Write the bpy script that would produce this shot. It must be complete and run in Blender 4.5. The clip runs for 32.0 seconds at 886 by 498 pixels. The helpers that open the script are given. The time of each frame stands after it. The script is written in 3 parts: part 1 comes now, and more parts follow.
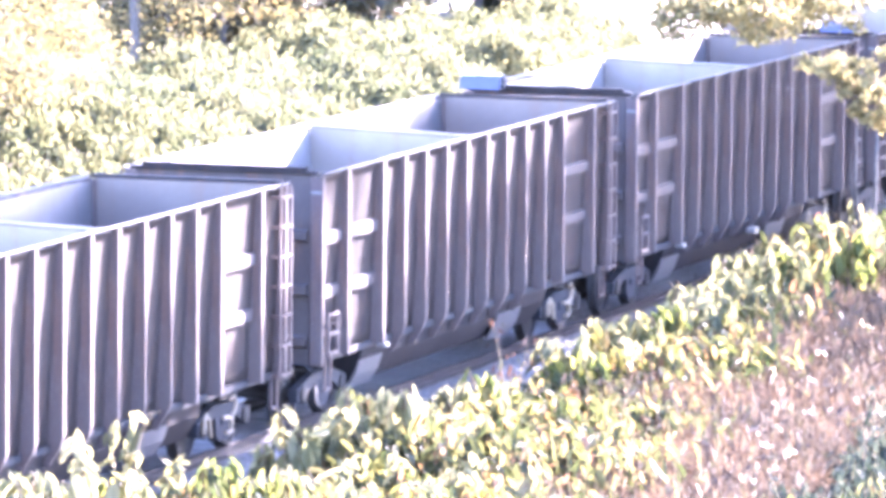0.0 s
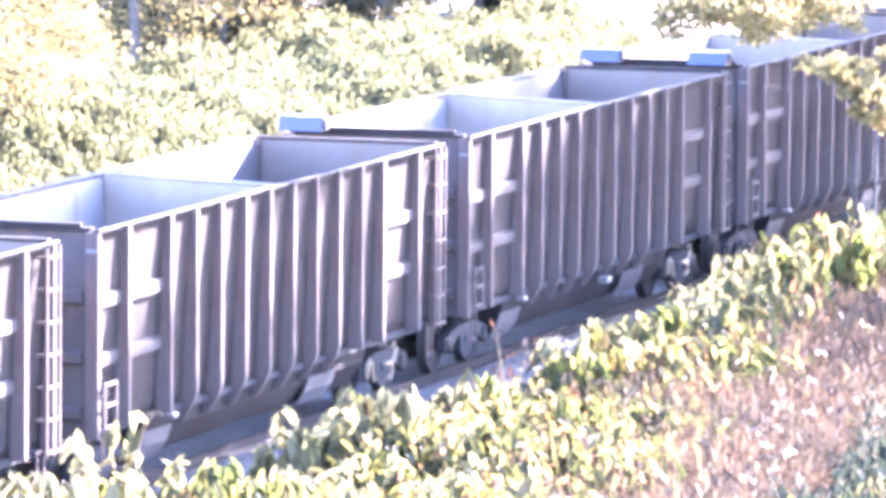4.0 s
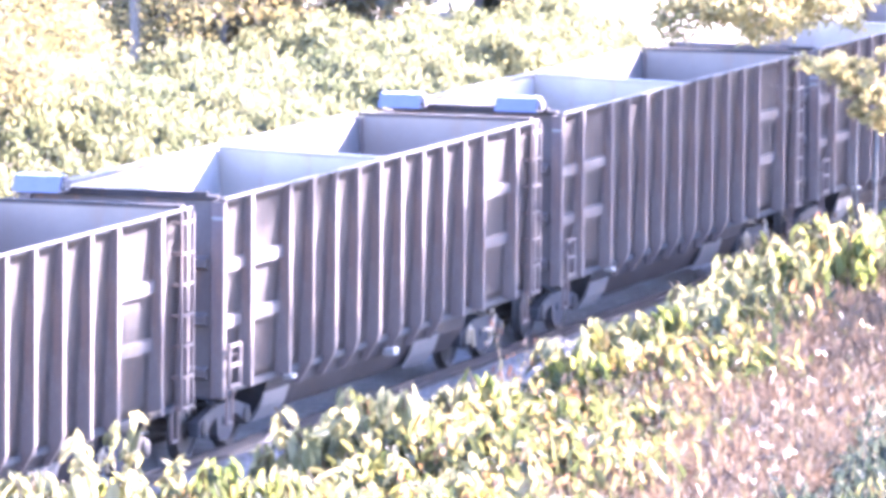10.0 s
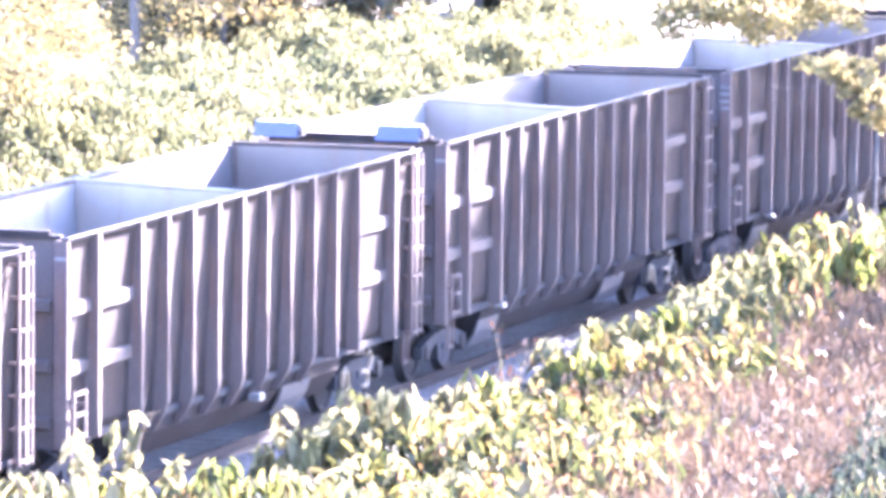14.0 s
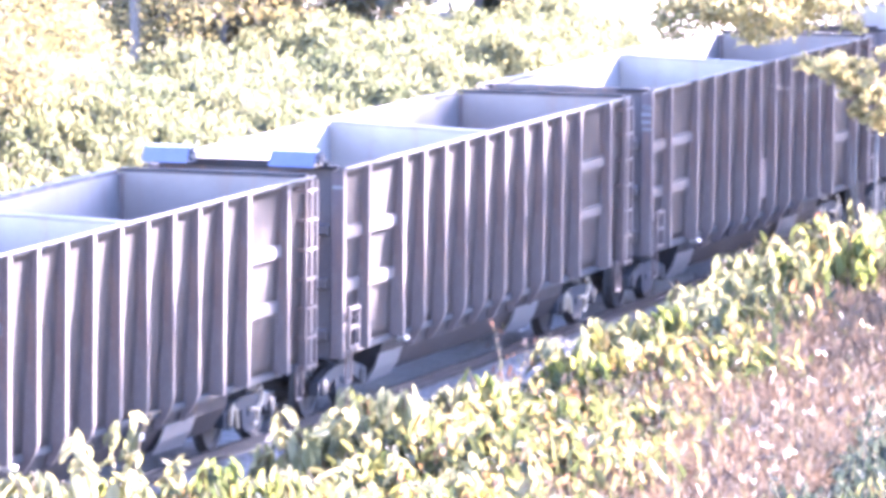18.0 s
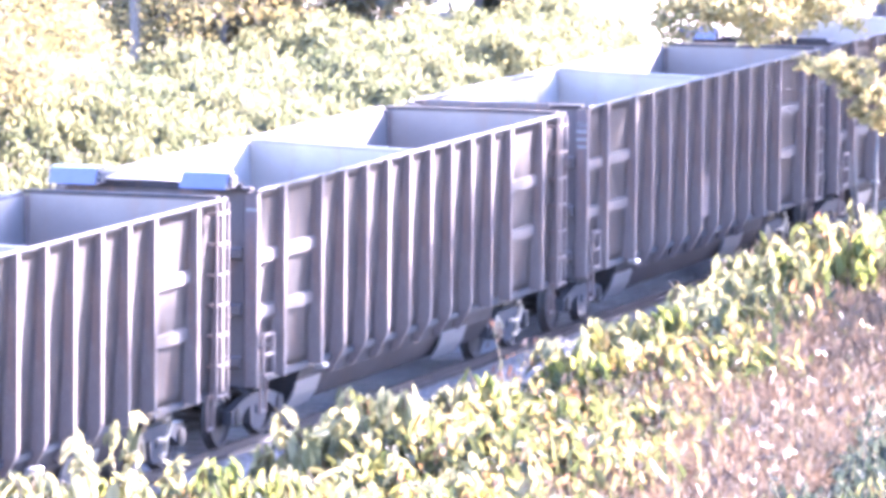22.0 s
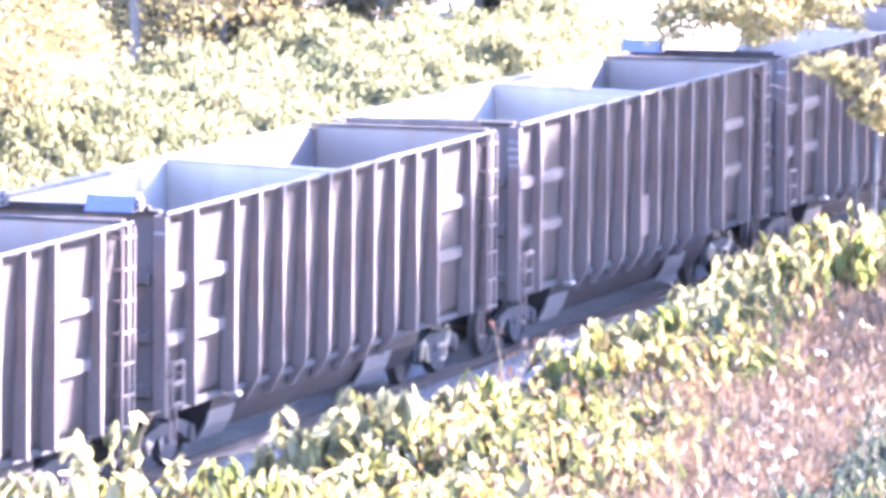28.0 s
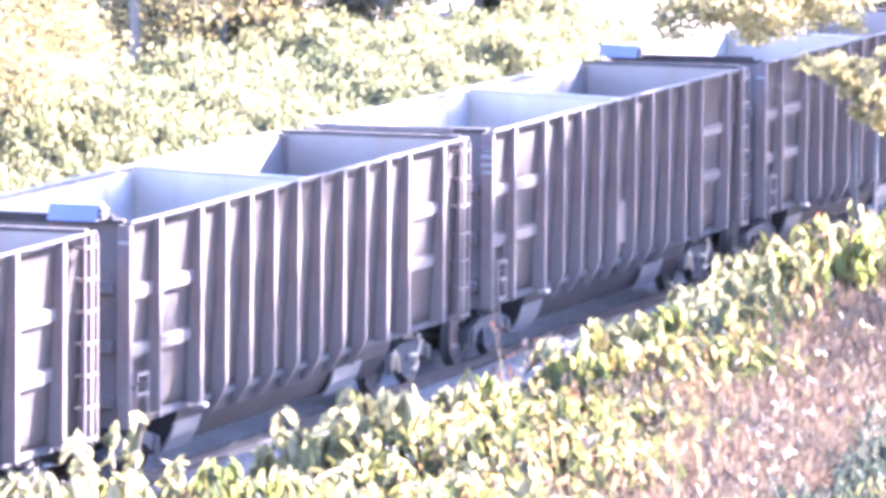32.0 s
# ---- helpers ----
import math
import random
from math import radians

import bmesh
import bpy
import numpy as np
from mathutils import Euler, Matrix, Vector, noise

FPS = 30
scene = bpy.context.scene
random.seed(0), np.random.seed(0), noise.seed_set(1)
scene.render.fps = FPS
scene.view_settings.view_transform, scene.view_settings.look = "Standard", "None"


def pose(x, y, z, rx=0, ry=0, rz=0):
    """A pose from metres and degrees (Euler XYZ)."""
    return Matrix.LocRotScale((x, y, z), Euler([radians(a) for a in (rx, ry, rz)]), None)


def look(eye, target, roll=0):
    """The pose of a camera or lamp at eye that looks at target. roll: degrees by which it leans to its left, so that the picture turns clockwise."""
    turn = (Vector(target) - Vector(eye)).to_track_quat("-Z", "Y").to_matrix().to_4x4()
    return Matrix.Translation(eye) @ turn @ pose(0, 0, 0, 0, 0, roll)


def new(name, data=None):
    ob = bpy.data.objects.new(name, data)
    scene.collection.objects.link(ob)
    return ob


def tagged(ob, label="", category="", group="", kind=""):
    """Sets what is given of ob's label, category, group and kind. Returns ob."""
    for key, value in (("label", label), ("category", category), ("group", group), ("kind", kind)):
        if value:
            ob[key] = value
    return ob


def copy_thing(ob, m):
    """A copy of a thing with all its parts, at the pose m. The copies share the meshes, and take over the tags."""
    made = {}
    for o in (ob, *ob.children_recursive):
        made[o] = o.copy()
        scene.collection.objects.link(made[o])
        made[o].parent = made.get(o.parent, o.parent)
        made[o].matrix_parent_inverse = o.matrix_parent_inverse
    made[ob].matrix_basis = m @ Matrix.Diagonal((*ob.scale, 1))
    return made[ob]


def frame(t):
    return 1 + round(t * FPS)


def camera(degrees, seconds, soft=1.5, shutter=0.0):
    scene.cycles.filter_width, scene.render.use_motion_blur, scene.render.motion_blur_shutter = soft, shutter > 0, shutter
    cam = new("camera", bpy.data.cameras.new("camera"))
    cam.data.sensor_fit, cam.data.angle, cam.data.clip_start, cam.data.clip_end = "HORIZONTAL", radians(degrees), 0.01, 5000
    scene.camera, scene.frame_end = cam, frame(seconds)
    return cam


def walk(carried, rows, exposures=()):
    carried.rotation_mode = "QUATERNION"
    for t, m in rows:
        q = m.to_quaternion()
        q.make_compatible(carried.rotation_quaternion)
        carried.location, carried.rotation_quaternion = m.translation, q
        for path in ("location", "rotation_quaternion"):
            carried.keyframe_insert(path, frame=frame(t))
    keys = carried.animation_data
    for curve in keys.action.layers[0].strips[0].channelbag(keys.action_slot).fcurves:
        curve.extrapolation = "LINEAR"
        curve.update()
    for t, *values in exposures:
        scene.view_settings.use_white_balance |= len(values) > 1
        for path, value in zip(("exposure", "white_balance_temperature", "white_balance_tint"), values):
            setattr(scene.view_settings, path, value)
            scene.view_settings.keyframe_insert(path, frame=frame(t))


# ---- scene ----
# ================= camera =================
cam = camera(7.25, 32.0, soft=4.4)
EYE, AIM = (0.0, -34.017, 12.69), (94.768, -3.655, 2.829)
walk(cam, [(0.0, look(EYE, AIM, 0.48)), (32.0, look(EYE, AIM, 0.48))], exposures=[(0.0, 5.22, 5400, 40), (32.0, 5.22, 5400, 40)])

# ================= light =================
TO_SUN = Vector((1.0, -0.3, 0.45)).normalized()
world = bpy.data.worlds.new("sky")
scene.world = world
world.use_nodes = True
sky = world.node_tree.nodes.new("ShaderNodeTexSky")
sky.sky_type, sky.sun_disc = "NISHITA", False
sky.dust_density, sky.ozone_density = 0.6, 0.5
sky.sun_elevation = math.asin(TO_SUN.z)
sky.sun_rotation = math.atan2(TO_SUN.x, TO_SUN.y)
back = world.node_tree.nodes["Background"]
back.inputs["Strength"].default_value = 0.115
world.node_tree.links.new(sky.outputs[0], back.inputs[0])
sun = new("sun", bpy.data.lights.new("sun", "SUN"))
sun.data.energy, sun.data.angle, sun.data.color = 5.0, radians(0.6), (1.0, 0.875, 0.71)
sun.matrix_world = look(TO_SUN * 300, (0, 0, 0))


# ================= materials =================
def mat(name, rough=0.8, metal=0.0):
    m = bpy.data.materials.new(name)
    m.use_nodes = True
    p = m.node_tree.nodes["Principled BSDF"]
    p.inputs["Roughness"].default_value, p.inputs["Metallic"].default_value = rough, metal
    return m, m.node_tree.nodes, m.node_tree.links, p


def ramp(nodes, stops):
    r = nodes.new("ShaderNodeValToRGB")
    while len(r.color_ramp.elements) < len(stops):
        r.color_ramp.elements.new(0.5)
    for e, (at, c) in zip(r.color_ramp.elements, stops):
        e.position, e.color = at, (*c, 1)
    return r


def noise_tex(nodes, links, scale, detail=5.0, stretch=(1, 1, 1), rough=0.6):
    co = nodes.new("ShaderNodeTexCoord")
    mp = nodes.new("ShaderNodeMapping")
    mp.inputs["Scale"].default_value = stretch
    n = nodes.new("ShaderNodeTexNoise")
    n.inputs["Scale"].default_value, n.inputs["Detail"].default_value, n.inputs["Roughness"].default_value = scale, detail, rough
    links.new(co.outputs["Object"], mp.inputs["Vector"])
    links.new(mp.outputs["Vector"], n.inputs["Vector"])
    return n


def mixed(nodes, links, fac, a, b, how="MIX"):
    m = nodes.new("ShaderNodeMix")
    m.data_type, m.blend_type = "RGBA", how
    for sock, v in ((m.inputs["Factor"], fac), (m.inputs["A"], a), (m.inputs["B"], b)):
        if isinstance(v, bpy.types.NodeSocket):
            links.new(v, sock)
        else:
            sock.default_value = v if isinstance(v, float) else (*v, 1)
    return m.outputs["Result"]


def bumped(nodes, links, p, height, strength, dist):
    b = nodes.new("ShaderNodeBump")
    b.inputs["Strength"].default_value, b.inputs["Distance"].default_value = strength, dist
    links.new(height, b.inputs["Height"])
    links.new(b.outputs["Normal"], p.inputs["Normal"])


def worn_paint(name, paint, rust, dust, amount=0.5, rough=0.6, metal=0.0, sheen=0.5, speck=0.13):
    """Old paint with vertical rust runs, dust and small dents."""
    m, nd, ln, p = mat(name, rough, metal)
    p.inputs["Specular IOR Level"].default_value = sheen
    runs = noise_tex(nd, ln, 3.0, 6, (2.2, 2.2, 0.25))
    patch = noise_tex(nd, ln, 1.1, 4)
    fine = noise_tex(nd, ln, 22.0, 3)
    r1 = ramp(nd, [(0.62 - 0.25 * amount, (0, 0, 0)), (0.8 - 0.2 * amount, (1, 1, 1))])
    ln.new(runs.outputs["Fac"], r1.inputs["Fac"])
    r2 = ramp(nd, [(0.45, (0, 0, 0)), (0.75, (0.8, 0.8, 0.8))])
    ln.new(patch.outputs["Fac"], r2.inputs["Fac"])
    c = mixed(nd, ln, r1.outputs["Color"], paint, rust)
    c = mixed(nd, ln, r2.outputs["Color"], c, dust)
    g = ramp(nd, [(0.3, (1 - 1.27 * speck,) * 3), (0.7, (1 + 0.68 * speck,) * 3)])
    ln.new(fine.outputs["Fac"], g.inputs["Fac"])
    c = mixed(nd, ln, 1.0, c, g.outputs["Color"], "MULTIPLY")
    ln.new(c, p.inputs["Base Color"])
    bumped(nd, ln, p, patch.outputs["Fac"], 0.25, 0.03)
    return m


def grainy(name, stops, scale, rough=0.9, stretch=(1, 1, 1), bump=0.5, dist=0.03, big=None):
    m, nd, ln, p = mat(name, rough)
    n = noise_tex(nd, ln, scale, 6, stretch, 0.7)
    r = ramp(nd, stops)
    ln.new(n.outputs["Fac"], r.inputs["Fac"])
    c = r.outputs["Color"]
    if big:
        b = noise_tex(nd, ln, big, 3)
        g = ramp(nd, [(0.3, (0.65, 0.65, 0.65)), (0.7, (1.25, 1.2, 1.15))])
        ln.new(b.outputs["Fac"], g.inputs["Fac"])
        c = mixed(nd, ln, 1.0, c, g.outputs["Color"], "MULTIPLY")
    ln.new(c, p.inputs["Base Color"])
    bumped(nd, ln, p, n.outputs["Fac"], bump, dist)
    return m


def foliage(name, stops, glow=0.5, rough=0.75):
    """Leaves: each one takes its own tone, and lets some light through."""
    m, nd, ln, p = mat(name, rough)
    geo = nd.new("ShaderNodeNewGeometry")
    r = ramp(nd, stops)
    ln.new(geo.outputs["Random Per Island"], r.inputs["Fac"])
    big = noise_tex(nd, ln, 0.45, 3)
    g = ramp(nd, [(0.3, (0.62, 0.7, 0.62)), (0.7, (1.32, 1.24, 1.03))])
    ln.new(big.outputs["Fac"], g.inputs["Fac"])
    c = mixed(nd, ln, 1.0, r.outputs["Color"], g.outputs["Color"], "MULTIPLY")
    ln.new(c, p.inputs["Base Color"])
    tr = nd.new("ShaderNodeBsdfTranslucent")
    ln.new(c, tr.inputs["Color"])
    mx = nd.new("ShaderNodeMixShader")
    mx.inputs["Fac"].default_value = glow
    ln.new(p.outputs[0], mx.inputs[1])
    ln.new(tr.outputs[0], mx.inputs[2])
    ln.new(mx.outputs[0], nd["Material Output"].inputs["Surface"])
    return m


PAINT = worn_paint("brown_car_paint", (0.037, 0.0315, 0.032), (0.084, 0.045, 0.03), (0.06, 0.054, 0.052), 0.42, 0.8, 0.0, 0.22)
POST = worn_paint("post_paint", (0.053, 0.0405, 0.04), (0.08, 0.047, 0.034), (0.08, 0.069, 0.065), 0.45, 0.8, 0.0, 0.2)
CHORD = worn_paint("rubbed_chord_steel", (0.036, 0.036, 0.04), (0.048, 0.034, 0.028), (0.052, 0.05, 0.052), 0.35, 0.8, 0.0, 0.2)
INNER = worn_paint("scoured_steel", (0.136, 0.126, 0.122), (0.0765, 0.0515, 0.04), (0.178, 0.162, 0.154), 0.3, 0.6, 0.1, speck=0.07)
# darker copy of the inner steel, with the end wall's shade in its colour
INNER_SHADED = worn_paint("shaded_inner_steel", (0.066, 0.06, 0.06), (0.058, 0.04, 0.032), (0.088, 0.078, 0.076), 0.35, 0.6, 0.1, speck=0.07)
# partition paler, end sheet darker: the light bounced inside is put into their colours
PARTITION = worn_paint("bounce_paled_partition", (0.128, 0.108, 0.0936), (0.116, 0.0799, 0.0583), (0.17, 0.143, 0.124), 0.25, 0.5, 0.1, speck=0.07)
END_SHADED = worn_paint("shaded_end_sheet", (0.0624, 0.0477, 0.0419), (0.068, 0.041, 0.0294), (0.08, 0.0641, 0.055), 0.35, 0.6, speck=0.07)
FRAME = worn_paint("underframe_grime", (0.0224, 0.0232, 0.027), (0.0316, 0.0279, 0.0261), (0.0335, 0.0335, 0.0372), 0.4, 0.85, 0.0, 0.15)
# darkest steel of the car: end chords, end beams and tub
END_STEEL = worn_paint("dark_steel", (0.014, 0.0125, 0.014), (0.022, 0.015, 0.012), (0.026, 0.024, 0.026), 0.4, 0.85, 0.0, 0.1)
TWIG = grainy("shaded_twig", [(0.3, (0.03, 0.028, 0.026)), (0.7, (0.07, 0.062, 0.055))], 8, 0.9)
# pale tone holds the low sun that the tub's sheet catches
PALE = worn_paint("sun_paled_tub_sheet", (0.0549, 0.0549, 0.0581), (0.0484, 0.0403, 0.0354), (0.071, 0.0691, 0.0691), 0.25, 0.5, 0.2)
COVER = worn_paint("blue_grey_cover", (0.0273, 0.0328, 0.0676), (0.0394, 0.0355, 0.0507), (0.0455, 0.0493, 0.0792), 0.15, 0.45, 0.1)
WHEEL = worn_paint("wheel_steel", (0.026, 0.0236, 0.0224), (0.04, 0.029, 0.022), (0.035, 0.033, 0.031), 0.5, 0.75, 0.1, 0.15)
# white that stands in for sun caught on small pieces under the sill
BRIGHT = worn_paint("sun_white_lug", (0.0959, 0.0947, 0.0947), (0.072, 0.0631, 0.0566), (0.0959, 0.0916, 0.0878), 0.2, 0.5)
STENCIL = worn_paint("stencil_white", (0.0792, 0.0792, 0.0822), (0.0528, 0.0449, 0.0396), (0.066, 0.0636, 0.0636), 0.3, 0.7)
CREAM = worn_paint("cream_brake_gear", (0.14, 0.103, 0.0648), (0.105, 0.0575, 0.0288), (0.168, 0.124, 0.0765), 0.3, 0.7)
RAIL = worn_paint("rail_steel", (0.0162, 0.0135, 0.0126), (0.0234, 0.0153, 0.0108), (0.0288, 0.0252, 0.0234), 0.5, 0.75, 0.0, 0.2)
TIE = grainy("creosoted_wood", [(0.3, (0.0485, 0.0428, 0.0428)), (0.7, (0.126, 0.118, 0.116))], 6, 0.9, (0.291, 3.21, 3.67))
BALLAST = grainy("ballast", [(0.35, (0.0657, 0.0638, 0.0636)), (0.55, (0.124, 0.121, 0.121)), (0.7, (0.191, 0.181, 0.176))], 14, 0.95, (0.656, 0.637, 0.605), 1.0, 0.06, 0.6)
PALE_GRAVEL = grainy("pale_gravel", [(0.3, (0.42, 0.38, 0.33)), (0.7, (0.62, 0.58, 0.52))], 9, 0.95, (1, 1, 1), 0.6, 0.03, 0.3)
SOIL = grainy("soil_and_litter", [(0.3, (0.06, 0.05, 0.03)), (0.55, (0.14, 0.12, 0.07)), (0.75, (0.25, 0.2, 0.13))], 3.0, 0.95, (1, 1, 1), 0.8, 0.08, 0.15)
BARK = grainy("bark", [(0.3, (0.06, 0.045, 0.035)), (0.7, (0.2, 0.16, 0.13))], 5, 0.9, (3, 3, 0.5), 0.9, 0.03)
STALK = grainy("stalk", [(0.3, (0.12, 0.1, 0.04)), (0.7, (0.3, 0.2, 0.1))], 3, 0.7)
LEAF_WEED = foliage("weed_leaf", [(0.0, (0.0324, 0.0409, 0.0147)), (0.4, (0.0809, 0.0829, 0.0292)), (0.7, (0.151, 0.134, 0.0584)), (0.88, (0.216, 0.161, 0.0683)), (0.95, (0.216, 0.097, 0.0537)), (1.0, (0.26, 0.196, 0.147))], 0.6)
LEAF_GREEN = foliage("green_weed_leaf", [(0.0, (0.0312, 0.0441, 0.014)), (0.5, (0.085, 0.0959, 0.0233)), (0.9, (0.171, 0.158, 0.0466)), (1.0, (0.254, 0.183, 0.0583))], 0.6)
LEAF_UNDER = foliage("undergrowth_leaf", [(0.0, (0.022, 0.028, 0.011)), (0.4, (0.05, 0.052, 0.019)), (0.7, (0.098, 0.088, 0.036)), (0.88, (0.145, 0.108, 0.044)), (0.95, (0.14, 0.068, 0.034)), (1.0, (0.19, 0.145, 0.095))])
LEAF_PALE = foliage("pale_weed_leaf", [(0.0, (0.0645, 0.066, 0.033)), (0.5, (0.14, 0.137, 0.0707)), (1.0, (0.259, 0.228, 0.131))], 0.6)
LEAF_BANK = foliage("bank_leaf", [(0.0, (0.0373, 0.0426, 0.0232)), (0.4, (0.0648, 0.0696, 0.0364)), (0.8, (0.105, 0.106, 0.0571)), (1.0, (0.136, 0.125, 0.0679))], 0.6)
LEAF_GOLD = foliage("golden_leaf", [(0.0, (0.0794, 0.0725, 0.0347)), (0.5, (0.104, 0.0902, 0.0416)), (0.85, (0.127, 0.108, 0.0495)), (1.0, (0.135, 0.0921, 0.0416))], 0.6)
LEAF_YELLOW = foliage("yellowing_leaf", [(0.0, (0.0634, 0.0614, 0.0163)), (0.5, (0.12, 0.106, 0.027)), (0.85, (0.169, 0.129, 0.0406)), (1.0, (0.183, 0.0683, 0.0406))])
LEAF_OLIVE = foliage("olive_leaf", [(0.0, (0.0666, 0.067, 0.0364)), (0.5, (0.113, 0.105, 0.0504)), (0.85, (0.173, 0.145, 0.07)), (1.0, (0.211, 0.154, 0.084))], 0.6)
LEAF_RED = foliage("red_leaf", [(0.0, (0.07, 0.038, 0.03)), (0.6, (0.125, 0.07, 0.05)), (1.0, (0.13, 0.12, 0.062))])
LEAF_FAR = foliage("far_leaf", [(0.0, (0.02, 0.024, 0.02)), (0.6, (0.036, 0.04, 0.028)), (0.9, (0.06, 0.056, 0.03)), (1.0, (0.1, 0.068, 0.035))], 0.25)
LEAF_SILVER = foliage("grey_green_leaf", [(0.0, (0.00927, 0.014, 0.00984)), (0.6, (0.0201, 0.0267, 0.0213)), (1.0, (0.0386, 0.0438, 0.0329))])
PLUME = foliage("pale_seed_plume", [(0.0, (0.102, 0.0765, 0.0553)), (0.5, (0.17, 0.132, 0.0978)), (1.0, (0.255, 0.204, 0.153))])
STRAW = foliage("dry_seed_heads", [(0.0, (0.0256, 0.0165, 0.0124)), (0.4, (0.0614, 0.0409, 0.0283)), (0.7, (0.133, 0.0894, 0.062)), (0.92, (0.203, 0.139, 0.0976)), (1.0, (0.102, 0.106, 0.0354))], 0.25, 0.7)


# ================= mesh tools =================
def finish(ob_name, bm, material):
    me = bpy.data.meshes.new(ob_name)
    bm.to_mesh(me)
    bm.free()
    me.materials.append(material)
    return me


def part(name, bm, material, parent, label=""):
    """One mesh object under a thing or a part; bm may be a mesh that is shared."""
    me = bm if isinstance(bm, bpy.types.Mesh) else finish(name, bm, material)
    ob = new(name, me)
    ob.parent = parent
    if label:
        ob["label"] = label
    return ob


def box(bm, x0, x1, y0, y1, z0, z1):
    v = [bm.verts.new((x, y, z)) for x in (x0, x1) for y in (y0, y1) for z in (z0, z1)]
    for f in ((0, 1, 3, 2), (4, 6, 7, 5), (0, 4, 5, 1), (2, 3, 7, 6), (0, 2, 6, 4), (1, 5, 7, 3)):
        bm.faces.new([v[i] for i in f])
    return v


def boxes(*spans, bevel=0.0):
    bm = bmesh.new()
    for s in spans:
        box(bm, *s)
    if bevel:
        bmesh.ops.bevel(bm, geom=bm.edges[:], offset=bevel, segments=1, affect="EDGES")
    bmesh.ops.recalc_face_normals(bm, faces=bm.faces[:])
    return bm


def extruded(outline, axis, a, b, bm=None):
    """A prism: an outline in two coordinates, pulled along axis from a to b."""
    bm = bm or bmesh.new()
    put = {"x": lambda p, t: (t, p[0], p[1]), "y": lambda p, t: (p[0], t, p[1]), "z": lambda p, t: (p[0], p[1], t)}[axis]
    lo, hi = ([bm.verts.new(put(p, t)) for p in outline] for t in (a, b))
    n = len(outline)
    for i in range(n):
        bm.faces.new((lo[i], lo[(i + 1) % n], hi[(i + 1) % n], hi[i]))
    bm.faces.new(lo[::-1])
    bm.faces.new(hi)
    bmesh.ops.recalc_face_normals(bm, faces=bm.faces[:])
    return bm


def tube(bm, points, radii, sides=6):
    """A tapered round limb along points."""
    rings = []
    for i, p in enumerate(points):
        d = (Vector(points[min(i + 1, len(points) - 1)]) - Vector(points[max(i - 1, 0)])).normalized()
        a = d.orthogonal().normalized()
        b = d.cross(a)
        rings.append([bm.verts.new(Vector(p) + radii[i] * (math.cos(t) * a + math.sin(t) * b)) for t in (k * math.tau / sides for k in range(sides))])
    for r, s in zip(rings, rings[1:]):
        best = min(range(sides), key=lambda k: (s[k].co - r[0].co).length)
        for k in range(sides):
            bm.faces.new((r[k], r[(k + 1) % sides], s[(k + 1 + best) % sides], s[(k + best) % sides]))
    bm.faces.new(rings[0][::-1])
    bm.faces.new(rings[-1])
    return bm


def wheel_disc(bm, profile, y_sign=1.0, sides=24):
    """Turns a profile of (radius, y) round the y axis."""
    rings = [[bm.verts.new((r * math.cos(k * math.tau / sides), y * y_sign, r * math.sin(k * math.tau / sides))) for k in range(sides)] for r, y in profile]
    for a, b in zip(rings, rings[1:]):
        for k in range(sides):
            bm.faces.new((a[k], a[(k + 1) % sides], b[(k + 1) % sides], b[k]))
    bm.faces.new(rings[0])
    bm.faces.new(rings[-1])


def leaf_mesh(name, centres, sizes, facing, material, rng, narrow=0.5, spread=0.9, droop=0.5, oval=False):
    """Folded leaves in one mesh: each has a base, its sides and a tip, and looks roughly along its facing. oval: rounder sides and a bent tip."""
    n = len(centres)
    nrm = facing + rng.normal(0, spread, (n, 3))
    nrm /= np.linalg.norm(nrm, axis=1, keepdims=True) + 1e-9
    along = rng.normal(0, 1, (n, 3)) + np.array((0, 0, -droop))
    along -= (along * nrm).sum(1, keepdims=True) * nrm
    along /= np.linalg.norm(along, axis=1, keepdims=True) + 1e-9
    side = np.cross(nrm, along)
    s = sizes[:, None]
    base, tip = centres - along * s * 0.5, centres + along * s * 0.5 - nrm * s * 0.12

    def edge(at, half, lift):
        return centres + along * s * at + side * s * narrow * half + nrm * s * lift

    if oval:
        ring = (base, edge(-0.28, 0.38, 0.06), edge(0.02, 0.5, 0.09), edge(0.3, 0.3, 0.02), tip, edge(0.3, -0.3, 0.02), edge(0.02, -0.5, 0.09), edge(-0.28, -0.38, 0.06))
        tris = ((0, 1, 2), (0, 2, 4), (2, 3, 4), (0, 4, 6), (0, 6, 7), (4, 5, 6))
    else:
        ring = (base, edge(-0.08, 0.5, 0.1), tip, edge(-0.08, -0.5, 0.1))
        tris = ((0, 1, 2), (0, 2, 3))
    v, f = len(ring), len(tris)
    me = bpy.data.meshes.new(name)
    me.vertices.add(v * n)
    me.vertices.foreach_set("co", np.stack(ring, 1).astype(np.float32).ravel())
    loops = (v * np.arange(n)[:, None] + np.array(tris).ravel()[None]).ravel()
    me.loops.add(3 * f * n)
    me.loops.foreach_set("vertex_index", loops.astype(np.int32))
    me.polygons.add(f * n)
    me.polygons.foreach_set("loop_start", (3 * np.arange(f * n)).astype(np.int32))
    me.update(calc_edges=True)
    me.materials.append(material)
    return me


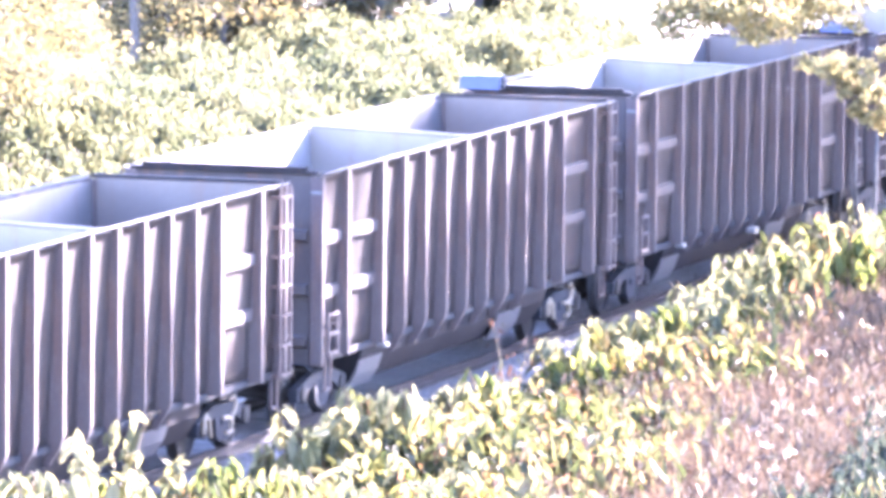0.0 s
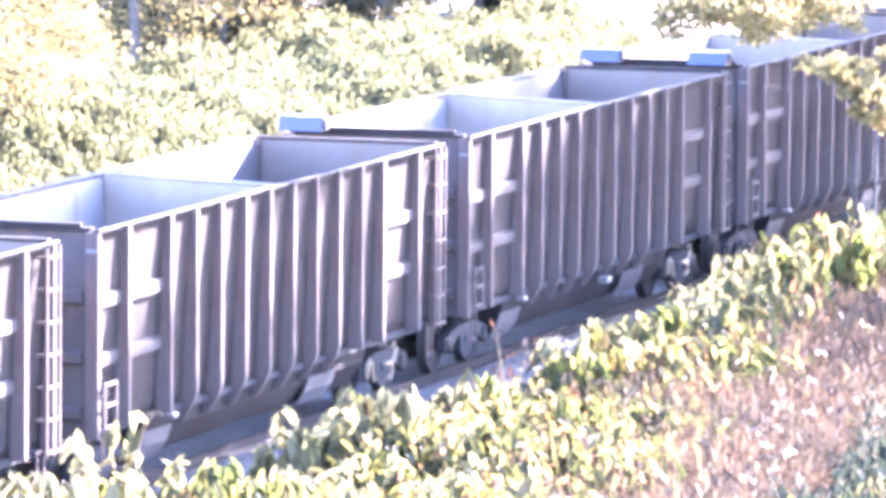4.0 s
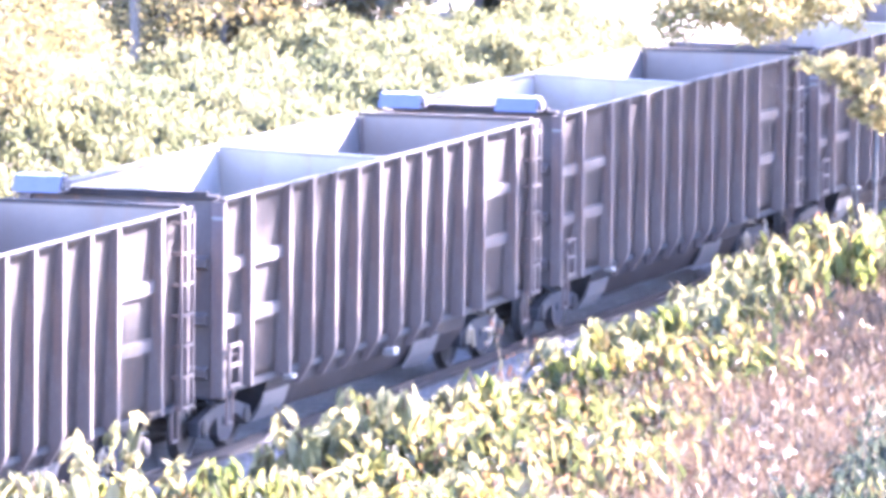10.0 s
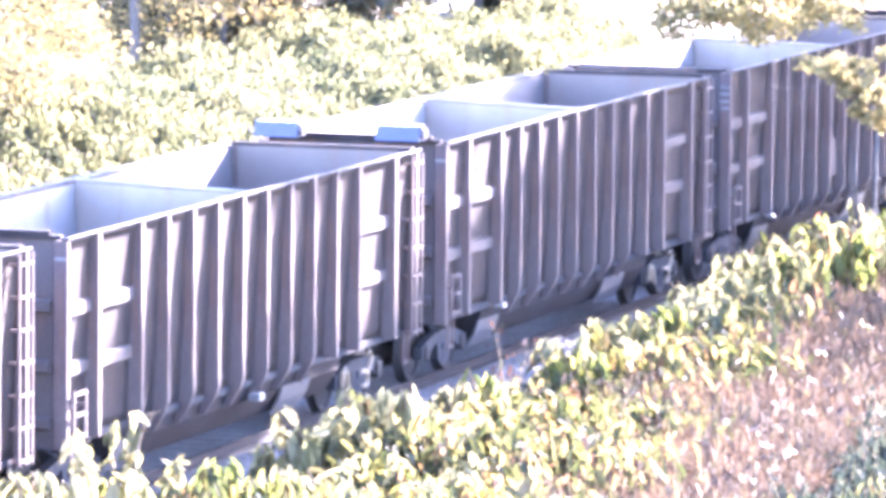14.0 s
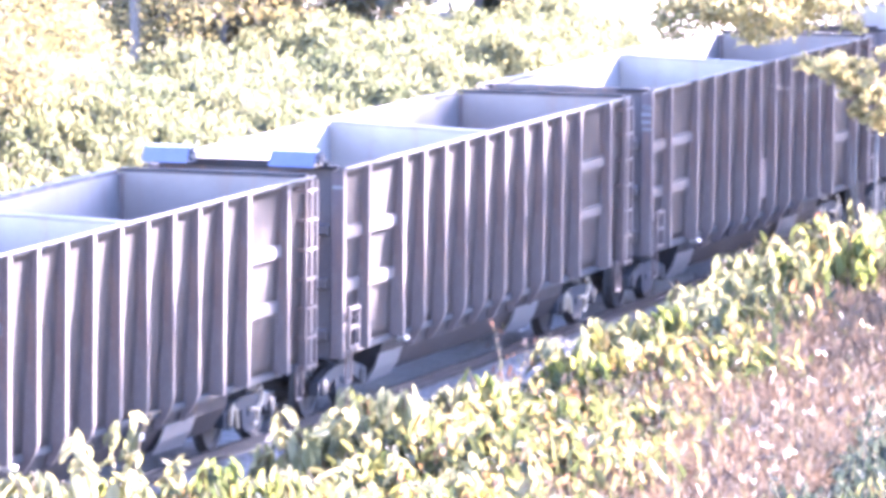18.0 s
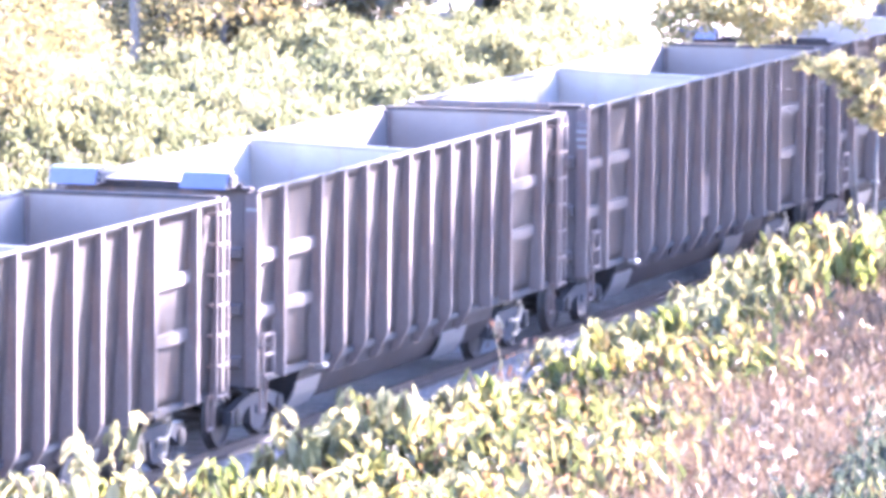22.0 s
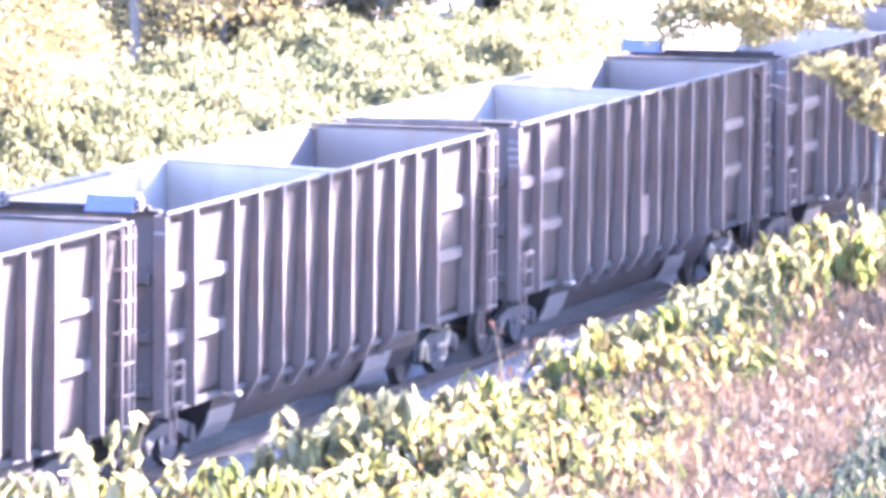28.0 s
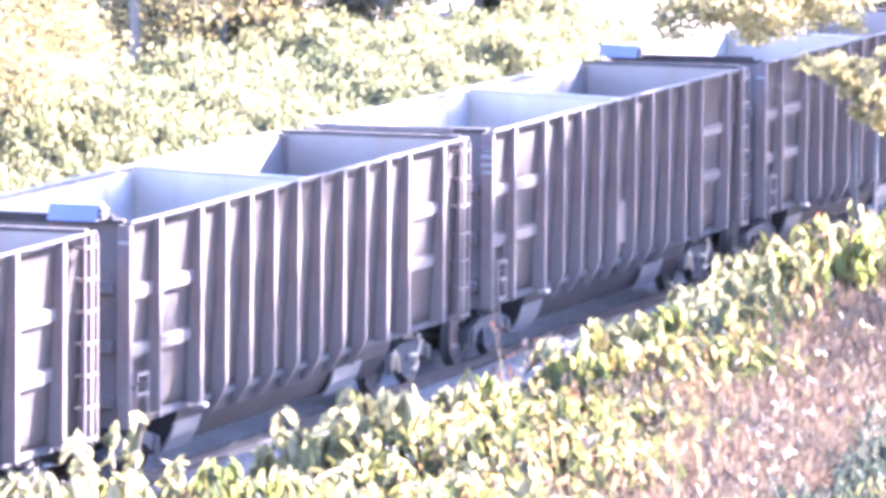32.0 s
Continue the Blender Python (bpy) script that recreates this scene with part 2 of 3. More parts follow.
def blades(name, roots, tips, widths, material, rng):
    """Thin standing blades or stalks, each a bent pair of quads turned at random, in one mesh."""
    n = len(roots)
    ang = rng.uniform(0, math.pi, n)
    side = np.stack((np.cos(ang), np.sin(ang), np.zeros(n)), 1) * widths[:, None] * 0.5
    mid = (roots + tips) / 2 + rng.normal(0, 0.03, (n, 3))
    verts = np.stack((roots - side, roots + side, mid + side * 0.8, mid - side * 0.8, tips), 1).reshape(-1, 3)
    me = bpy.data.meshes.new(name)
    me.vertices.add(5 * n)
    me.vertices.foreach_set("co", verts.astype(np.float32).ravel())
    k = 5 * np.arange(n)[:, None]
    loops = np.concatenate((k + np.array([0, 1, 2]), k + np.array([0, 2, 3]), k + np.array([3, 2, 4])), 1).ravel()
    me.loops.add(9 * n)
    me.loops.foreach_set("vertex_index", loops.astype(np.int32))
    me.polygons.add(3 * n)
    me.polygons.foreach_set("loop_start", (3 * np.arange(3 * n)).astype(np.int32))
    me.update(calc_edges=True)
    me.materials.append(material)
    return me


# ================= ground =================
def smooth(a, b, v):
    t = min(1.0, max(0.0, (v - a) / (b - a)))
    return t * t * (3 - 2 * t)


def bank_top(x):
    return 1.9 - 0.012 * (x - 110) - 0.3 * smooth(124, 134, x) + 0.25 * math.sin(x * 0.23) + 0.12 * math.sin(x * 0.71)


def ground_z(x, y):
    z = -0.55
    if y > 4.5:
        z += (bank_top(min(max(x, 60), 190)) + 0.5) * smooth(4.5, 12.0, y) * (1 - smooth(-1.5, 1.0, 0.2943 * x - y - 34.0))
        z -= 1.2 * smooth(16.0, 40.0, y) * (1 - smooth(-1.5, 1.0, 0.2943 * x - y - 34.0))
    if y < -2.6:
        z += 0.05 * smooth(-2.6, -6.0, -(-y)) + 0.10 * noise.noise((x * 0.35, y * 0.35, 0.0))
        z += 11.0 * math.exp(-((x + 4) ** 2 + (y + 38) ** 2) / 20.0 ** 2) * smooth(5.0, 16.0, -y)
    return z


def spaced(a, b, step, lo, hi):
    """Coordinates close together from a to b and ever wider out to lo and hi."""
    v, out, up, s = a, [], [], step
    while v < b:
        out.append(v)
        v += step
    out.append(b)
    while v < hi:
        s *= 1.35
        v += s
        out.append(min(v, hi))
    v, s = a, step
    while v > lo:
        s *= 1.35
        v -= s
        up.append(max(v, lo))
    return up[::-1] + out


def make_ground():
    xs, ys = spaced(70, 180, 1.5, -2500, 2500), spaced(-24, 30, 0.9, -2500, 2500)
    bm = bmesh.new()
    grid = [[bm.verts.new((x, y, ground_z(x, y))) for x in xs] for y in ys]
    for a, b in zip(grid, grid[1:]):
        for i in range(len(xs) - 1):
            bm.faces.new((a[i], a[i + 1], b[i + 1], b[i])).smooth = True
    tagged(new("ground", finish("ground", bm, SOIL)), "soil with leaf litter under the weeds along the railway", "ground", kind="structure")


def make_clearing():
    bm = bmesh.new()
    xs = [3.0 * k for k in range(40)]
    rows = [[bm.verts.new(((y + 34.3) / 0.2943 + x, y, -0.52 + 0.02 * noise.noise((x * 0.2, y * 0.2, 5.0)))) for x in xs] for y in (4.2, 8, 12, 16, 20, 26, 34, 44, 60)]
    for a, b in zip(rows, rows[1:]):
        for i in range(len(xs) - 1):
            bm.faces.new((a[i], a[i + 1], b[i + 1], b[i])).smooth = True
    bmesh.ops.solidify(bm, geom=bm.faces[:], thickness=0.08)
    tagged(new("gravel_yard", finish("gravel_yard", bm, PALE_GRAVEL)), "bright pale gravel yard beyond the track", "gravel", kind="structure")


def make_track():
    bed = bmesh.new()
    extruded([(-2.9, -0.6), (-1.75, -0.185), (1.75, -0.185), (2.9, -0.6)], "x", -220, 520, bed)
    tagged(new("ballast_bed", finish("ballast_bed", bed, BALLAST)), "grey crushed stone ballast under the track", "ballast", kind="structure")
    rng = np.random.default_rng(4)
    n = 7000
    me = bpy.data.meshes.new("ballast_stones")
    octa = np.array([(1, 0, 0), (-1, 0, 0), (0, 1, 0), (0, -1, 0), (0, 0, 1), (0, 0, -1)], float)
    faces = np.array([(0, 2, 4), (2, 1, 4), (1, 3, 4), (3, 0, 4), (2, 0, 5), (1, 2, 5), (3, 1, 5), (0, 3, 5)])
    x, y = rng.uniform(84, 128, n), rng.uniform(-2.9, -0.9, n)
    z = np.where(y < -1.75, -0.185 - (-1.75 - y) * 0.361, -0.185)
    size = rng.uniform(0.02, 0.05, n)
    v = octa[None] * size[:, None, None] * rng.uniform(0.6, 1.3, (n, 6, 3)) + np.stack((x, y, z), 1)[:, None]
    me.from_pydata(v.reshape(-1, 3).tolist(), [], (faces[None] + 6 * np.arange(n)[:, None, None]).reshape(-1, 3).tolist())
    me.materials.append(BALLAST)
    tagged(new("ballast_stones", me), "loose grey crushed stones of the ballast", "stones", kind="stuff")
    track = tagged(new("track"), "rusty railway track on wooden sleepers", "track", kind="structure")
    profile = [(-0.07, -0.17), (0.07, -0.17), (0.07, -0.155), (0.012, -0.13), (0.012, -0.045), (0.036, -0.03), (0.036, -0.004), (0.028, 0.0), (-0.028, 0.0), (-0.036, -0.004), (-0.036, -0.03), (-0.012, -0.045), (-0.012, -0.13), (-0.07, -0.155)]
    for y in (-0.755, 0.755):
        part("rail", extruded([(p + y, z) for p, z in profile], "x", -220, 520), RAIL, track, "rusty steel rail with a rubbed head")
    tie = finish("sleeper", boxes((-0.115, 0.115, -1.3, 1.3, -0.33, -0.172), bevel=0.012), TIE)
    for k in range(112):
        o = part("sleeper", tie, None, track)
        o.matrix_basis = pose(82 + 0.52 * k, random.uniform(-0.04, 0.04), random.uniform(-0.008, 0), 0, 0, random.uniform(-1, 1))
    rest = bmesh.new()
    for x in np.arange(-210, 82 - 0.3, 0.52).tolist() + np.arange(82 + 112 * 0.52, 330, 0.52).tolist():
        box(rest, x - 0.115, x + 0.115, -1.3, 1.3, -0.33, -0.172)
    tagged(part("sleepers", rest, TIE, track), kind="stuff")


# ================= gondola cars =================
BODY = 14.9          # body length; a car takes 16.2 with its couplers
POSTS = [1.2, 2.85] + [2.85 + 1.028 * k for k in range(1, 10)] + [13.8]
TOP, SILL = 3.78, 1.05
Y_OUT = 1.55         # outer face of the posts
def depth(z):        # posts are deeper towards the sill
    return 0.086 + 0.124 * (TOP - z) / (TOP - SILL)


def panel_mesh(width, seed):
    """One dented side sheet between two posts, leaning inwards to the sill."""
    rnd = random.Random(seed)
    bm = bmesh.new()
    nx, nz = 6, 18
    a, b, c = rnd.uniform(0.2, 0.7), rnd.uniform(0.003, 0.012), rnd.uniform(0, 6)
    rows = []
    for j in range(nz + 1):
        z = SILL + (TOP - SILL - 0.06) * j / nz
        row = []
        for i in range(nx + 1):
            u = i / nx
            dent = math.sin(math.pi * u) * (b + 0.016 * a * math.sin(2.6 * z + c) + 0.016 * noise.noise((u * 1.2, z * 1.2, seed * 3.1)) + 0.007 * noise.noise((u * 3, z * 4.0, seed * 1.7)))
            row.append(bm.verts.new((u * width, -(Y_OUT - depth(z)) + dent * min(1.0, (TOP - z) / 1.2), z)))
        rows.append(row)
    for p, q in zip(rows, rows[1:]):
        for i in range(nx):
            bm.faces.new((p[i], p[i + 1], q[i + 1], q[i])).smooth = True
    bmesh.ops.solidify(bm, geom=bm.faces[:], thickness=0.012)
    return finish("side_panel", bm, PAINT)


def post_mesh(width, bent):
    """A tapered hat-section post with narrow flanges; over the tub its foot bends inwards."""
    bm = bmesh.new()
    prof = []
    levels = [TOP - 0.04, 3.0, 2.1, SILL + 0.12, SILL] + ([0.9, 0.76] if bent else [SILL - 0.05])
    for z in levels:
        zc = max(z, SILL)
        out = Y_OUT - max(0.0, SILL + 0.06 - z) * (0.6 if bent else 0.0)
        inn = Y_OUT - depth(zc) - 0.01 - max(0.0, SILL - z) * (0.6 if bent else 0.0)
        w = width * (1.0 if z > 1.2 else (0.85 if z > 0.95 else 0.5))
        prof.append([bm.verts.new(p) for p in ((-w - 0.03, -inn, z), (-w - 0.03, -inn - 0.012, z), (-w, -inn - 0.012, z), (-w * 0.8, -out, z), (w * 0.8, -out, z), (w, -inn - 0.012, z), (w + 0.03, -inn - 0.012, z), (w + 0.03, -inn, z))])
    for p, q in zip(prof, prof[1:]):
        for i in range(8):
            bm.faces.new((p[i], p[(i + 1) % 8], q[(i + 1) % 8], q[i]))
    bm.faces.new(prof[0])
    bm.faces.new(prof[-1])
    bmesh.ops.recalc_face_normals(bm, faces=bm.faces[:])
    return finish("post", bm, POST)


def chord_profile():
    return [(-1.475, TOP - 0.03), (-1.57, TOP - 0.03), (-1.575, TOP - 0.024), (-1.57, TOP - 0.01), (-1.54, TOP - 0.009), (-1.52, TOP - 0.022), (-1.44, TOP - 0.1), (-1.475, TOP - 0.1)]


def build_bogie(car, x):
    """Two side frames on two wheelsets, with a bolster and spring nests."""
    bogie = part("bogie", boxes((-0.2, 0.2, -0.95, 0.95, 0.5, 0.72), (-0.12, 0.12, -1.1, 1.1, 0.42, 0.55), bevel=0.02), FRAME, car, "grimy cast steel bogie")
    bogie.location = (x, 0, 0)
    for y in (-1.0, 1.0):
        bm = extruded([(-1.12, 0.36), (-1.12, 0.56), (-0.7, 0.66), (-0.4, 0.72), (0.4, 0.72), (0.7, 0.66), (1.12, 0.56), (1.12, 0.36), (0.82, 0.36), (0.55, 0.5), (0.35, 0.56), (0.3, 0.3), (0.2, 0.2), (-0.2, 0.2), (-0.3, 0.3), (-0.35, 0.56), (-0.55, 0.5), (-0.82, 0.36)], "y", y - 0.07, y + 0.07)
        part("side_frame", bm, FRAME, bogie)
        sp = bmesh.new()
        for k in (-0.14, 0.0, 0.14):
            tube(sp, [(k, y * 1.02, 0.24 + 0.03 * i) for i in range(10)], [0.055 if i % 2 else 0.062 for i in range(10)], 8)
        part("spring_nest", sp, FRAME, bogie)
    for dx in (-0.89, 0.89):
        bm = bmesh.new()
        for s in (1, -1):
            wheel_disc(bm, [(0.13, 0.66), (0.13, 0.69), (0.36, 0.7), (0.4, 0.68), (0.485, 0.685), (0.485, 0.715), (0.455, 0.73), (0.445, 0.82), (0.4, 0.825), (0.37, 0.78), (0.16, 0.8), (0.12, 0.84)], s)
            wheel_disc(bm, [(0.11, 0.84), (0.13, 0.98), (0.13, 1.1), (0.06, 1.12)], s, 12)
        tube(bm, [(0, -0.67, 0), (0, 0.67, 0)], [0.085, 0.085], 10)
        bmesh.ops.recalc_face_normals(bm, faces=bm.faces[:])
        w = part("wheelset", bm, WHEEL, bogie, "steel wheelset with rubbed treads")
        w.location = (dx, 0, 0.455)
    return bogie


def build_car():
    car = tagged(new("gondola_car"), "empty brown high-sided steel coal gondola on rails", "railway car", "cars of the coal train")
    edges = [0.05] + POSTS + [BODY - 0.05]
    spans = list(zip(edges, edges[1:]))
    shared = {}
    for i, (a, b) in enumerate(spans):
        key = (round(b - a, 2), i % 4)
        shared[key] = shared.get(key) or panel_mesh(b - a, i * 7 + 1)
        near = part("side_panel", shared[key], None, car)
        near.location = (a, 0, 0)
        far = part("side_panel", shared[key], None, car)
        far.matrix_basis = pose(b, 0, 0, 0, 0, 180)
    plain, bent, wide = post_mesh(0.062, False), post_mesh(0.06, True), post_mesh(0.07, False)
    for i, x in enumerate(POSTS):
        me = wide if i in (0, 1, len(POSTS) - 1, len(POSTS) - 2) else (bent if 2 <= i <= len(POSTS) - 4 else plain)
        part("post", me, None, car).location = (x, 0, 0)
        part("post", me, None, car).matrix_basis = pose(x, 0, 0, 0, 0, 180)
    for x0 in (0.0, BODY):
        for y in (-1, 1):
            s = 1 if x0 == 0 else -1
            part("corner_post", boxes((x0, x0 + s * 0.11, y * 1.34, y * 1.54, SILL - 0.1, TOP - 0.06), bevel=0.012), POST, car)
    # horizontal stiffeners between the end posts
    for a, b in ((0.11, 1.14), (1.27, 2.78), (12.18, 13.73)):
        for z in (2.78, 1.98):
            for y in (-1, 1):
                d = Y_OUT - depth(z)
                o = [(y * (d - 0.01), z - 0.1), (y * (d + 0.045), z - 0.085), (y * (d + 0.045), z + 0.075), (y * (d - 0.01), z + 0.095)]
                part("stiffener", extruded(o, "x", a, b), PAINT, car)
    for s in (1, -1):
        part("top_chord", extruded([(p * s, z) for p, z in chord_profile()], "x", -0.02, BODY + 0.02), CHORD, car, "rubbed pale steel top chord")
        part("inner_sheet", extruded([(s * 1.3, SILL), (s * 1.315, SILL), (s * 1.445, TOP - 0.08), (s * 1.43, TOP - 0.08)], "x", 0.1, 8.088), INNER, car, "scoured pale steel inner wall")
        # rear half of the same wall, coloured darker for the shade there
        part("inner_sheet", extruded([(s * 1.3, SILL), (s * 1.315, SILL), (s * 1.445, TOP - 0.08), (s * 1.43, TOP - 0.08)], "x", 8.132, BODY - 0.1), INNER_SHADED, car, "scoured steel inner wall, darkened for the end wall's shade")
        part("side_sill", extruded([(s * 1.27, SILL - 0.11), (s * 1.355, SILL - 0.11), (s * 1.366, SILL - 0.004), (s * 1.27, SILL - 0.004)], "x", 0.12, BODY - 0.12), FRAME, car)
    # ends: outer sheet with two ribs, inner sheet, chord
    for x, s in ((0.0, 1), (BODY, -1)):
        part("end_wall", boxes((*sorted((x + s * 0.04, x + s * 0.07)), -1.36, 1.36, SILL - 0.1, TOP - 0.02)), PAINT, car)
        part("end_lining", boxes((*sorted((x + s * 0.072, x + s * 0.086)), -1.34, 1.34, SILL, TOP - 0.02)), END_SHADED, car, "worn brown-grey inner end wall, coloured darker for its shade")
        for z in (2.85, 2.05, 1.3):
            part("end_rib", extruded([(x + s * 0.04, z - 0.1), (x - s * 0.06, z - 0.06), (x - s * 0.06, z + 0.06), (x + s * 0.04, z + 0.1)], "y", -1.3, 1.3), PAINT, car)
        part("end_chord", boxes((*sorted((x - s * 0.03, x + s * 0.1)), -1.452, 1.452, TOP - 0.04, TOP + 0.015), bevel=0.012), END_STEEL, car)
        sill = boxes((*sorted((x - s * 0.3, x + s * 2.4)), -0.2, 0.2, 0.62, 0.95))
        part("draft_sill", sill, FRAME, car)
        cp = boxes((*sorted((x - s * 0.3, x - s * 0.62)), -0.09, 0.09, 0.72, 0.92), (*sorted((x - s * 0.5, x - s * 0.66)), -0.16, 0.12, 0.68, 0.96), bevel=0.02)
        part("coupler", cp, FRAME, car)
        hose = bmesh.new()
        tube(hose, [(x - s * 0.25, -0.35, 0.72), (x - s * 0.42, -0.36, 0.5), (x - s * 0.6, -0.3, 0.4), (x - s * 0.66, -0.18, 0.48)], [0.022] * 4, 6)
        part("brake_hose", hose, FRAME, car)
        lever = bmesh.new()
        tube(lever, [(x - s * 0.12, -1.48, 0.86), (x - s * 0.14, -1.3, 0.98), (x - s * 0.16, -0.5, 0.98), (x - s * 0.45, -0.2, 0.9)], [0.016] * 4, 6)
        part("uncoupling_lever", lever, FRAME, car)
    # partition across the middle, its rail a little below the chords
    mid = extruded([(8.075, TOP - 0.07), (8.09, TOP - 0.045), (8.11, TOP - 0.04), (8.13, TOP - 0.045), (8.145, TOP - 0.07), (8.13, TOP - 0.1), (8.13, 1.06), (8.09, 1.06), (8.09, TOP - 0.1)], "y", -1.425, 1.425)
    for v in mid.verts:
        if v.co.z > 2:
            v.co.z += 0.035 * v.co.y
        else:
            v.co.y *= 0.91
    part("cross_partition", mid, PARTITION, car, "steel partition across the middle")
    part("floor", boxes((0.09, BODY - 0.09, -1.31, 1.31, 1.0, 1.045)), INNER, car)
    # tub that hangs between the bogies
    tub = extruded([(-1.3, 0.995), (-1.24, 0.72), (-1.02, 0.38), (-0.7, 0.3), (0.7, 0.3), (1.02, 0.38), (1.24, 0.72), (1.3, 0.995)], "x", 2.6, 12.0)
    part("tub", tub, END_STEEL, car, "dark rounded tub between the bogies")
    for x0, x1 in ((2.45, 3.55), (9.35, 10.6)):
        for s in (1, -1):
            pl = extruded([(s * 1.08, 0.36), (s * 1.2, 0.56), (s * 1.27, 0.76), (s * 1.295, 0.76), (s * 1.225, 0.54), (s * 1.1, 0.34)], "x", x0, x1)
            part("tub_plate", pl, PALE, car, "plate at the end of the tub, coloured pale for low sun")
    bogies = [build_bogie(car, 1.4), build_bogie(car, BODY - 1.4)]
    # ladders: tall ones at opposite corners, short steps at the others
    for x, rot in ((BODY - 0.32, 0), (0.32, 180)):
        lad = part("ladder", boxes((-0.25, -0.21, -1.63, -1.6, 0.98, TOP - 0.06), (0.21, 0.25, -1.63, -1.6, 0.98, TOP - 0.06)), POST, car, "steel ladder at the car's corner")
        lad.matrix_basis = pose(x, 0, 0, 0, 0, rot)
        rung = finish("rung", boxes((-0.21, 0.21, -1.637, -1.607, -0.016, 0.016), (-0.25, -0.22, -1.6, -1.47, -0.02, 0.02), (0.22, 0.25, -1.6, -1.47, -0.02, 0.02)), POST)
        for k in range(7):
            part("rung", rung, None, lad).location = (0, 0, 1.04 + 0.425 * k)
    for x, rot in ((0.3, 0), (BODY - 0.3, 180)):
        st = part("sill_step", boxes((-0.24, -0.2, -1.62, -1.59, 1.08, 1.72), (0.2, 0.24, -1.62, -1.59, 1.08, 1.72), (-0.2, 0.2, -1.625, -1.595, 1.1, 1.14), (-0.2, 0.2, -1.625, -1.595, 1.39, 1.43), (-0.2, 0.2, -1.625, -1.595, 1.67, 1.71), (-0.23, -0.21, -1.59, -1.45, 1.5, 1.54), (0.21, 0.23, -1.59, -1.45, 1.5, 1.54)), POST, car)
        st.matrix_basis = pose(x, 0, 0, 0, 0, rot)
    # stencil bars on the end that faces the walk's start
    for z, w in ((3.46, 0.16),):
        part("stencil_bar", boxes((-0.006, -0.001, -1.52, -1.52 + w, z, z + 0.045)), STENCIL, car, "worn white stencilled line")
    # block added where a bit of the tub plate catches the sun
    part("lug", boxes((2.98, 3.2, -1.53, -1.38, 0.91, 0.97), bevel=0.012), BRIGHT, car, "small white block for a sunlit bit of the tub plate")
    # brake gear by the rear bogie: a bent hanger and a lever with its foot
    hook = tube(bmesh.new(), [(11.7, -1.42, 0.5), (11.72, -1.42, 0.7), (11.8, -1.42, 0.76), (11.9, -1.42, 0.7), (11.99, -1.42, 0.43)], [0.03, 0.036, 0.036, 0.036, 0.03], 6)
    part("brake_hanger", hook, CREAM, car, "cream-painted bent brake hanger")
    lever = tube(bmesh.new(), [(12.82, -1.42, 0.86), (12.97, -1.42, 0.9), (13.06, -1.42, 0.82), (12.96, -1.42, 0.68), (12.86, -1.42, 0.62), (12.84, -1.42, 0.44)], [0.024, 0.03, 0.032, 0.032, 0.036, 0.03], 6)
    lever = tube(lever, [(12.5, -1.42, 0.64), (12.66, -1.42, 0.63), (12.86, -1.42, 0.6)], [0.026, 0.032, 0.032], 6)
    lever = tube(lever, [(12.62, -1.42, 0.42), (12.74, -1.42, 0.4), (12.86, -1.42, 0.43)], [0.028, 0.032, 0.028], 6)
    part("brake_lever", lever, CREAM, car, "cream-painted brake lever with a foot")
    # stirrups that hang under the side sill at the corners
    for x, rot in ((BODY - 0.52, 0), (0.34, 0), (BODY - 0.34, 180), (0.52, 180)):
        st = part("stirrup", boxes((-0.14, -0.105, -1.53, -1.5, 0.56, 1.06), (0.105, 0.14, -1.53, -1.5, 0.56, 1.06), (-0.105, 0.105, -1.53, -1.48, 0.56, 0.6)), POST, car)
        st.matrix_basis = pose(x, 0, 0, 0, 0, rot)
    return car


def add_end_covers(car, which):
    """Troughs of bent sheet on the leading end's top."""
    for y0 in which:
        x = -0.44
        o = [(x - 0.14, TOP + 0.03), (x + 0.3, TOP + 0.03), (x + 0.22, TOP + 0.26), (x + 0.0, TOP + 0.26)]
        c = part("end_cover", extruded(o, "y", y0, y0 + 0.7), COVER, car, "blue-grey sheet cover on the end chord")
        part("lip", boxes((x - 0.02, x + 0.2, y0 - 0.06, y0 + 0.0, TOP + 0.06, TOP + 0.2), bevel=0.015), FRAME, c, "dark end stop")
        part("bolt", boxes((x - 0.045, x - 0.02, y0 - 0.05, y0 - 0.01, TOP + 0.11, TOP + 0.15), bevel=0.005), STENCIL, c, "small white bolt")
        part("opening", boxes((x, x + 0.2, y0 - 0.012, y0 - 0.002, TOP + 0.13, TOP + 0.25)), FRAME, c, "dark opening")


CAR_AT = [79.21, 95.65, 111.93, 128.2, 144.47, 160.75, 177.02]
CARS = []


